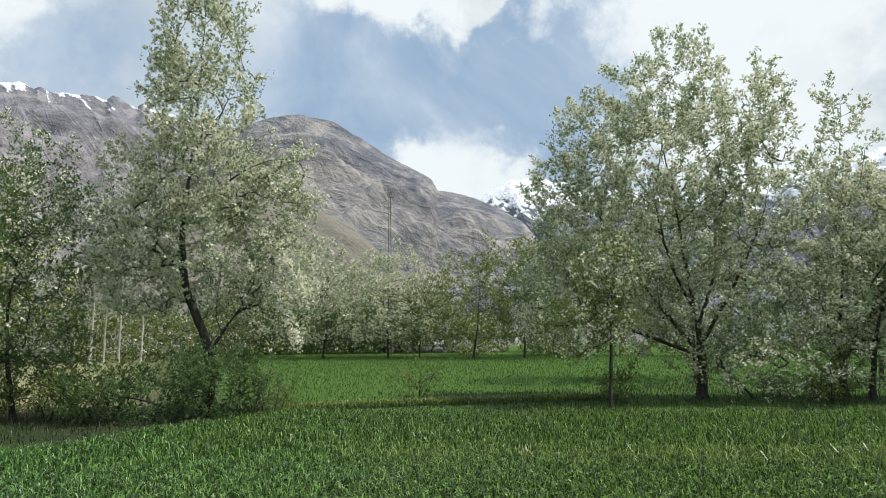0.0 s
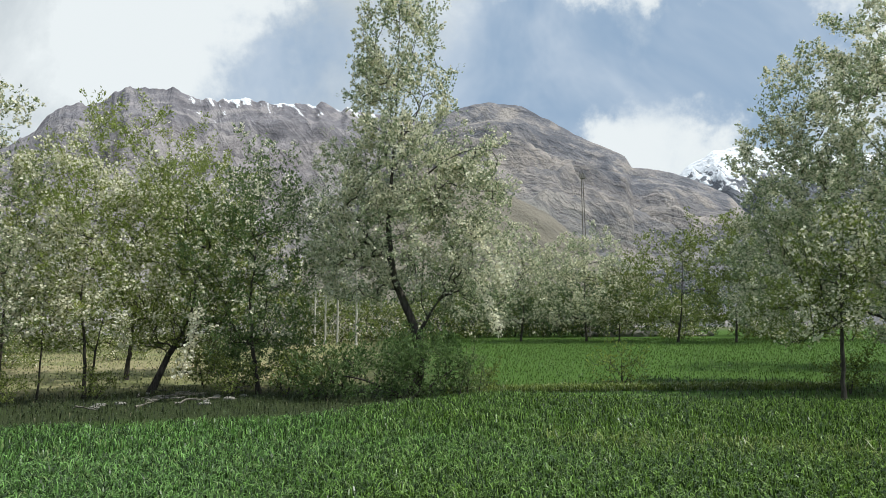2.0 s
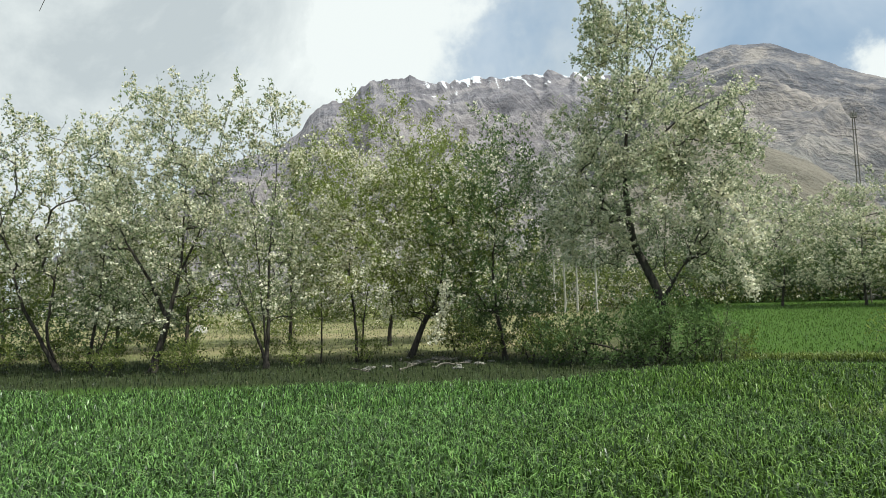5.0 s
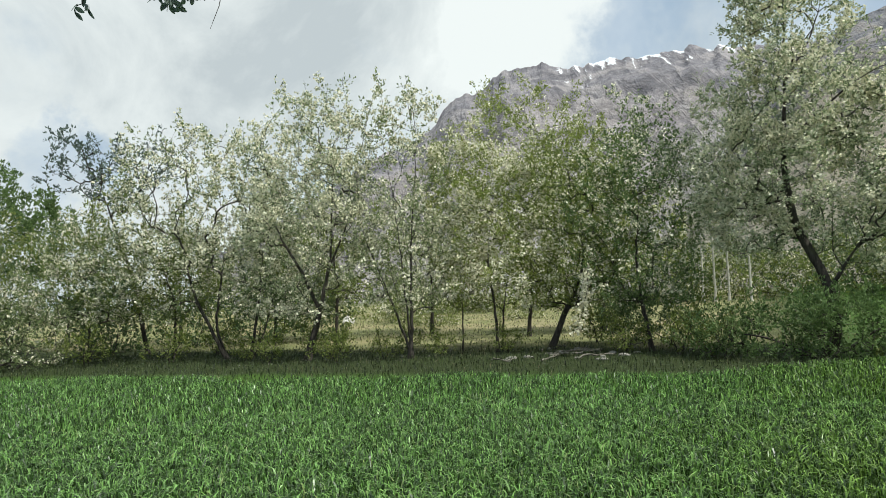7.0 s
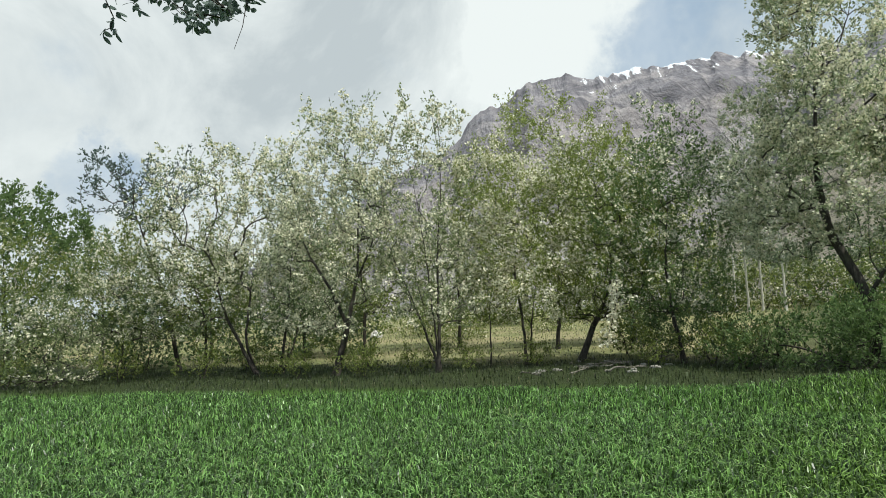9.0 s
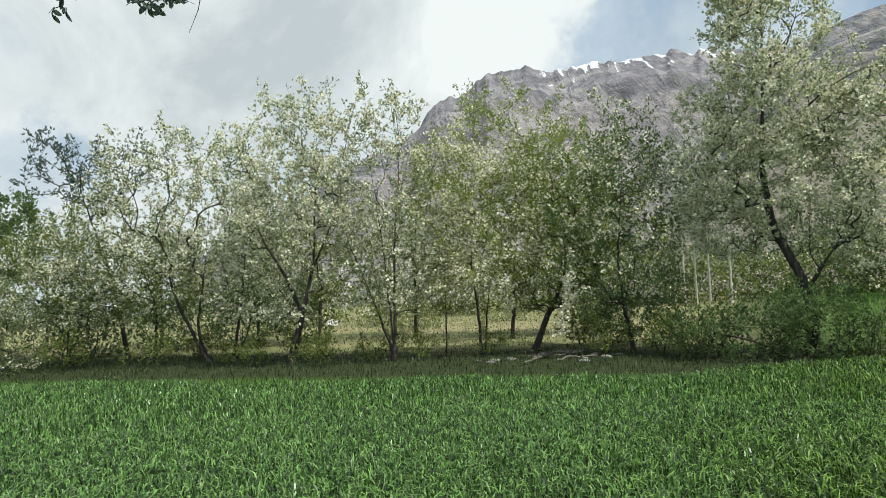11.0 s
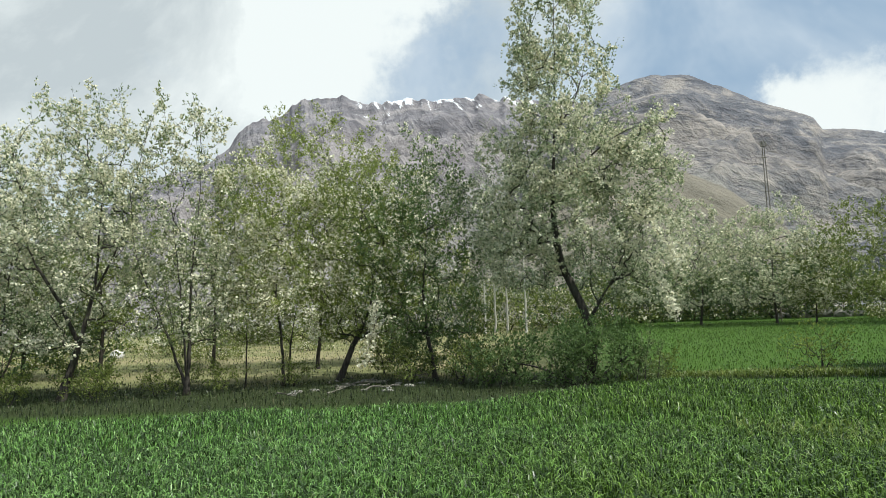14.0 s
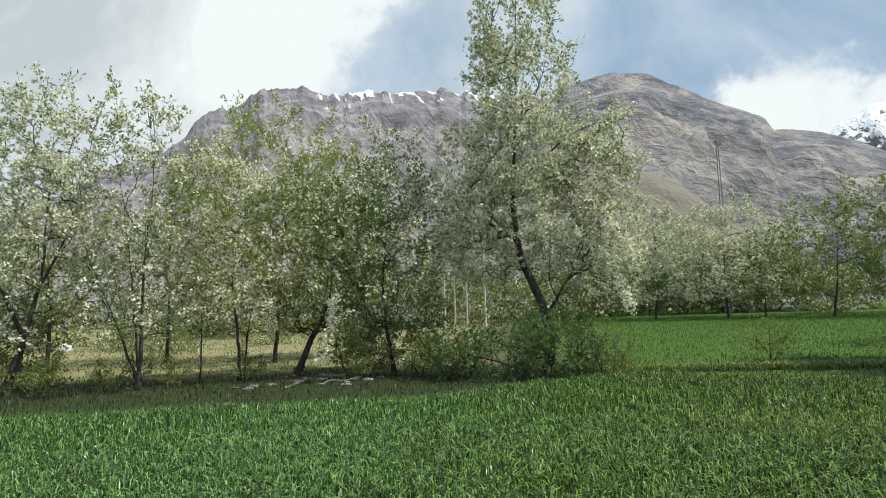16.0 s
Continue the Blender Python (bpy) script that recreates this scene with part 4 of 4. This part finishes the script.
tree("shrub", 53, 15.59, 13.32, 49.5, [],
     [(0.07, 0.92, 2.16, 0.68)],
     LEAF_SAGE, 11968, 0.097, blossom=5000, thick=1.1, sprays=182, category="shrub", stems=[[(-0.6, 0, 0), (-1.2, 0, 0.7)], [(0, 0, 0), (0.1, 0, 1.0)], [(0.8, 0, 0), (1.4, 0.1, 0.8)]], lift=0.2,
     label="low green shrub under the fruit trees")

# ---- second row behind the orchard edge ----
for k, (bx, by, h, leaf, flowers, word) in enumerate([(-23.0, 21.0, 5.4, LEAF_GREEN, 3000, "green"), (-19.0, 22.5, 6.2, LEAF_SAGE, 6000, "grey-green"), (-15.5, 22.0, 6.0, LEAF_GREEN, 3000, "green"),
                                                  (-12.5, 24.5, 6.6, LEAF_SAGE, 6000, "grey-green"), (-5.4, 24.5, 6.2, LEAF_LIME, 6000, "yellow-green"),
                                                  (-29.0, 20.0, 6.4, LEAF_GREEN, 0, "green"), (19.5, 20.5, 6.6, LEAF_SAGE, 7000, "grey-green"), (24.5, 16.5, 6.0, LEAF_SAGE, 7000, "grey-green"), (16.2, 21.4, 7.0, LEAF_SAGE, 5000, "grey-green")]):
    wide = h * 0.3
    tree("fruit_tree", 90 + k, bx, by, 0, [(0.1, h * 0.3), (-0.05, h * 0.6), (0.1, h * 0.85)],
         [(-wide * 0.4, h * 0.5, wide, h * 0.22), (wide * 0.5, h * 0.55, wide * 0.9, h * 0.24), (0.0, h * 0.74, wide * 0.8, h * 0.22)],
         leaf, 17000, 0.115, blossom=flowers, blossom_size=0.08, sprays=300, label=word + " fruit tree in the second orchard row", group="second orchard row")

# ---- poplars, hedges and far trees ----


def poplar(seed, x, y, height):
    w = height * 0.055
    blobs = [(0.0, height * 0.33, w * 1.2, height * 0.14), (0.0, height * 0.58, w * 1.1, height * 0.2), (0.0, height * 0.82, w * 0.8, height * 0.17)]
    return tree("poplar", seed, x, y, 0, [(0.05, height * 0.3), (-0.04, height * 0.6), (0.05, height * 0.95)], blobs, LEAF_PALE, 5500, 0.08, bark=BARK_PALE, sprays=150,
                spread=0.12, lift=1.6, tip=0.0058, label="slim young poplar with pale trunk and thin leaves", group="row of young poplars")


for k, (px, ph) in enumerate([(-3.54, 11.5), (-2.87, 15.4), (-2.08, 14.6), (-0.79, 12.5)]):
    poplar(60 + k, px, 45.0 + 0.6 * (k % 3), ph)

hedge = tree("hedge_shrub", 71, -9.0, 44.0, 0, [], [(-1.2, 1.4, 1.8, 1.5), (1.0, 1.7, 1.7, 1.7), (0.0, 2.4, 1.5, 1.2)], LEAF_GREEN, 3600, 0.21, blossom=1000, blossom_size=0.14,
             sprays=150, category="shrub", spread=0.2, stems=[[(0, 0, 0), (-0.8, 0, 1.5)], [(0.2, 0, 0), (0.8, 0, 1.6)]], label="green hedge shrub with some white blossom",
             group="hedge beyond the meadow")
rng = random.Random(4)
for hx, hy in [(-46, 34), (-42, 37), (-38, 38), (-34, 40), (-29.5, 41), (-26, 37), (-24, 43), (-20, 44), (-17, 42), (-14.5, 46), (-12, 45), (-6.5, 46), (-4.5, 48), (-2, 49), (0.5, 50), (3, 50), (6, 53), (9, 54.5), (12, 55), (15, 55), (18, 54), (21, 53), (24, 51), (22.5, 46), (29, 45),
               (27, 42), (31, 40), (35, 37), (39, 34), (43, 31), (47, 27)]:
    copy_thing(hedge, Matrix.LocRotScale((hx, hy, float(ground_z(hx, hy))), Euler((0, 0, rng.uniform(0, 6))), (1, 1, 1)) @ Matrix.Diagonal((*[rng.uniform(0.8, 1.25)] * 3, 1)))

for hx, hy, k in [(-17.9, 31.8, 0.5), (-15.4, 30.5, 0.42), (-22.6, 27.5, 0.6), (-11.6, 33.0, 0.5), (-14.2, 28.5, 0.42), (-24.5, 31.0, 0.6), (-6.4, 30.5, 0.4), (-19.6, 33.5, 0.5)]:
    copy_thing(hedge, Matrix.LocRotScale((hx, hy, float(ground_z(hx, hy))), Euler((0, 0, rng.uniform(0, 6))), (1, 1, 1)) @ Matrix.Diagonal((k, k, k, 1)))

backing = tree("hedge_tree", 72, 6.0, 57.5, 0, [], [(-1.3, 1.6, 1.9, 1.7), (1.1, 1.8, 1.8, 1.9), (0.0, 3.2, 1.7, 1.5)], LEAF_DARK, 3300, 0.26, sprays=120, category="shrub", spread=0.25,
               stems=[[(0, 0, 0), (-0.8, 0, 1.8)], [(0.2, 0, 0), (0.8, 0, 2.0)]], label="dark green hedge tree behind the far field", group="dark hedge behind the far field")
for hx, hy in [(8.0, 54.2), (11.2, 54.4), (14.4, 54.0), (17.6, 53.6), (20.6, 52.9), (9.5, 58), (13, 58.5), (16.5, 58), (20, 57), (23.5, 55.5), (27, 53), (30.5, 50), (34, 47), (38, 43), (42, 38), (46, 33), (3, 57), (-0.5, 55), (-4, 54), (-24, 17.8), (-28, 16), (-31, 13.5), (-20.6, 19.6), (-18.4, 20.8), (-22.4, 17.3), (-26.0, 14.4), (-16.7, 22.3), (-3.6, 20.5), (-2.5, 20.2), (-4.7, 22.6)]:
    k = rng.uniform(0.85, 1.2) * (0.36 if hy < 30 and hx > -6 else 0.6 if hy < 30 else 1.0)
    copy_thing(backing, Matrix.LocRotScale((hx, hy, float(ground_z(hx, hy))), Euler((0, 0, rng.uniform(0, 6))), (1, 1, 1)) @ Matrix.Diagonal((k, k, k, 1)))

# ---- pole ----


def utility_pole():
    x, y = 16.2, 48.0
    root = new("power_pole")
    root.location = (x, y, float(ground_z(x, y)) - 0.05)
    tagged(root, "slender double-legged wooden power pole", "pole")
    for s in (-1, 1):
        h = 12.6
        piece("pole", tubes_mesh("pole", [(np.array([(s * 0.16 - s * 0.1 * q, 0, h * q) for q in np.linspace(0, 1, 12)]), np.linspace(0.05, 0.032, 12))], WOOD), root)
    for z in (3.0, 6.0, 9.0, 11.4):
        piece("crossbar", tubes_mesh("crossbar", [(np.array([(-0.2, 0.02, z), (0, 0.02, z), (0.2, 0.02, z)]), np.full(3, 0.03))], WOOD), root)
    arm = piece("crossarm", tubes_mesh("crossarm", [(np.array([(-0.2, -0.06, 12.2), (0, -0.06, 12.2), (0.2, -0.06, 12.2)]), np.full(3, 0.05))], WOOD), root)
    for s in (-0.17, 0.0, 0.17):
        piece("insulator", tubes_mesh("insulator", [(np.array([(s, -0.06, 12.2), (s, -0.06, 12.35), (s, -0.06, 12.42), (s, -0.06, 12.5)]), np.array([0.03, 0.06, 0.045, 0.06]))], STONE), arm)


utility_pole()

# ---- stones ----


def stone(name, seed, x, y, size, label, group="", mat=STONE):
    bm = bmesh.new()
    bmesh.ops.create_icosphere(bm, subdivisions=2, radius=1.0)
    for v in bm.verts:
        k = 1 + 0.35 * noise.noise(v.co * 1.3 + Vector((seed, 0, 0))) + 0.12 * noise.noise(v.co * 3.5 + Vector((0, seed, 0)))
        v.co = Vector((v.co.x * size[0], v.co.y * size[1], v.co.z * size[2])) * k
    me = bpy.data.meshes.new(name)
    bm.to_mesh(me)
    bm.free()
    me.materials.append(mat)
    ob = new(name, me)
    ob.location = (x, y, float(ground_z(x, y)) + size[2] * 0.45)
    return tagged(ob, label, "stone", group)


# unidentified white object in the meadow; a stone shape stands in for it
stone("white_object", 1, -21.9, 32.3, (0.40, 0.28, 0.30), "unidentified pale whitish object in the dry meadow, shaped as a stone", mat=WHITE_STONE)
for k in range(16):
    fx = 18.0 + k * 0.62 + rng.uniform(-0.3, 0.3)
    stone("field_stone", 20 + k, fx, 53.1 - 0.22 * (fx - 18) + rng.uniform(-0.4, 0.5), (rng.uniform(0.25, 0.75), rng.uniform(0.2, 0.45), rng.uniform(0.2, 0.42)),
          "pale stone cleared to the field edge", "stones along the far field edge")
for k in range(14):
    stone("field_stone", 50 + k, -4.6 + rng.uniform(-1.6, 1.6), 16.7 + rng.uniform(-1.5, 2.2), (rng.uniform(0.05, 0.16), rng.uniform(0.05, 0.12), rng.uniform(0.02, 0.05)),
          "pale stone under the orchard trees", "stones under the orchard trees")


def fallen_branch(seed, x, y, turn, length):
    """A crooked dead branch with broken side twigs, lying on the ground."""
    r = np.random.default_rng(seed)
    root = new("fallen_branch")
    root.matrix_world = pose(x, y, float(ground_z(x, y)) + 0.03, 0, 0, turn)
    tagged(root, "bleached fallen branch lying under the orchard trees", "branch", "fallen branches")
    q = np.linspace(0, 1, 10)
    sway = np.cumsum(r.normal(0, 0.055, 10)) * length
    main = np.stack([length * q, sway - sway[0], 0.02 + np.abs(np.cumsum(r.normal(0, 0.02, 10))) * length], 1)
    piece("stem", tubes_mesh("stem", [(main, np.linspace(0.03, 0.009, 10) * r.uniform(0.7, 1.2))], WOOD), root)
    for k in (3, 5, 7):
        way = np.array([0.5, r.choice([-1, 1]) * r.uniform(0.3, 0.8), r.uniform(0.0, 0.3)]) * length * r.uniform(0.2, 0.4)
        side = main[k] + np.linspace(0, 1, 5)[:, None] * way + np.concatenate([np.zeros((1, 3)), r.normal(0, 0.015, (4, 3))])
        piece("side_twig", tubes_mesh("side_twig", [(side, np.linspace(0.016, 0.006, 5))], WOOD), root)


for k in range(13):
    fallen_branch(300 + k, -4.7 + rng.uniform(-1.5, 1.7), 16.7 + rng.uniform(-1.6, 2.2), rng.uniform(0, 360), rng.uniform(0.45, 1.0))

# ---- weeds and sprouts at the feet of the trees ----
sprout = tree("shrub", 95, -10.6, 14.9, 0, [], [(-0.3, 0.35, 0.35, 0.3), (0.25, 0.45, 0.35, 0.35), (0.0, 0.75, 0.25, 0.25)], LEAF_GREEN, 1500, 0.08, sprays=40, category="shrub", spread=0.07,
              stems=[[(0, 0, 0), (-0.2, 0, 0.4)], [(0.05, 0, 0), (0.2, 0.1, 0.5)]], lift=0.2, label="leafy green sprouts beside the tree trunks", group="sprouts along the orchard edge")
for sx, sy, k in [(-12.6, 14.6, 0.9), (-11.2, 15.6, 0.8), (-9.6, 15.9, 0.7), (-14.0, 15.2, 0.8), (-16.4, 14.6, 1.1), (-8.2, 16.6, 0.8), (-3.3, 17.4, 1.0), (-2.0, 17.2, 1.3), (-1.2, 16.6, 1.0), (-18.6, 13.4, 1.2),
                  (-21.5, 11.6, 1.1), (-6.6, 17.6, 0.8), (-13.2, 17.5, 0.9), (-16.9, 17.0, 1.1), (-10.0, 18.0, 0.8), (3.0, 17.0, 0.7), (11.2, 14.6, 1.0), (15.6, 11.8, 1.1), (18.5, 10.4, 1.2), (-4.6, 19.8, 1.2)]:
    copy_thing(sprout, Matrix.LocRotScale((sx, sy, float(ground_z(sx, sy)) - 0.02), Euler((0, 0, rng.uniform(0, 6))), (1, 1, 1)) @ Matrix.Diagonal((k, k, k, 1)))

# ---- wheat and grass ----


def scatter(seed, count, az0, az1, r0, r1, keep):
    rng = np.random.default_rng(seed)
    a = np.radians(rng.uniform(az0, az1, count))
    r = np.sqrt(rng.uniform(r0 * r0, r1 * r1, count))
    x, y = r * np.sin(a), r * np.cos(a)
    m = keep(x, y)
    return x[m], y[m]


def wobble(x, y):
    return 0.35 * np.sin(x * 0.9) + 0.25 * np.sin(x * 2.3 + 1.0)


def in_wheat(x, y):
    left = np.interp(x, [-22, -15, -6, -2.5, 0.5, 1.8, 4, 8, 13, 22], [7.7, 9.5, 10.9, 11.8, 13.4, 14.6, 15.3, 12.3, 9.9, 7.0])
    return y < left + wobble(x, y)


def in_field(x, y):
    return (y > 17.4) & (x > 2.2 + 0.05 * y) & (y < 52.5 - 0.22 * (x - 18))


x, y = scatter(1, 100000, -70, 64, 4.6, 9.0, in_wheat)
blades("wheat", 1, x, y, 0.23, 0.0125, 0.42, WHEAT, "dense young green wheat with bluish blades", "crop", tuft=0.09, bent=True)
x, y = scatter(2, 145000, -70, 64, 9.0, 19.0, in_wheat)
blades("wheat", 2, x, y, 0.22, 0.0145, 0.42, WHEAT, "dense young green wheat with bluish blades", "crop", tuft=0.12, bent=True)
x, y = scatter(6, 26000, -180, 180, 0.25, 4.6, in_wheat)
blades("wheat", 6, x, y, 0.23, 0.0125, 0.42, WHEAT, "dense young green wheat with bluish blades", "crop", tuft=0.09, bent=True)
x, y = scatter(3, 60000, 2, 60, 17, 52, in_field)
blades("wheat", 3, x, y, 0.12, 0.03, 0.5, FIELD, "smooth bright green wheat of the far field", "crop")
# rough grass below the crowns, dark colour carries their shade
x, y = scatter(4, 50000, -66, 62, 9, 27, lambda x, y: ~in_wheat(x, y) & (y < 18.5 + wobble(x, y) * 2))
blades("verge_grass", 4, x, y, 0.17, 0.018, 0.7, SHADED_TUFT, "short rough grass under the orchard trees, coloured dark for their shade")
x, y = scatter(5, 32000, -66, 8, 18, 52, lambda x, y: (y > 18 + wobble(x, y)) & (x < 2 + 0.05 * y))
blades("meadow_grass", 5, x, y, 0.12, 0.04, 0.8, STRAW, "dry straw-coloured meadow grass")

r = np.random.default_rng(77)
x = r.uniform(2.0, 12.0, 9000)
y = 16.9 - 0.021 * np.maximum(x - 4, 0) ** 2 + r.normal(0, 0.16, 9000)
blades("bank_grass", 7, x, y, 0.24, 0.022, 0.7, BANK, "yellow-green grass along the low field bank")

x = r.uniform(2.4, 9.0, 2000)
y = 7.8 - 0.5 * (x - 4.2) + r.normal(0, 0.4, 2000)
blades("verge_grass", 8, x, y, 0.27, 0.011, 0.6, BANK, "yellow-green wild grass standing in the wheat", bent=True)

# ---- overhanging branch by the camera ----
tree("overhanging_tree", 81, -6.4, 0.9, -21.3, [], [(4.12, 3.27, 0.14, 0.05), (4.24, 3.31, 0.09, 0.05), (3.5, 3.26, 0.05, 0.06), (3.9, 3.44, 0.3, 0.05)], LEAF_BLUE, 1150, 0.066, sprays=44, spread=0.022,
     stems=[[(0, 0, 0), (0.1, 0.2, 1.6), (0.5, 0.3, 2.8), (1.6, 0.2, 3.6), (3.0, 0.0, 3.8), (3.7, 0.0, 3.72), (4.3, 0.0, 3.55)]], tip=0.0022, depth=0.8, oval=True,
     garlands=[[(4.30, 0.0, 3.33), (4.27, 0.0, 3.18), (4.22, 0.0, 3.06)]], label="tree with dark oval leaves on an overhanging branch")
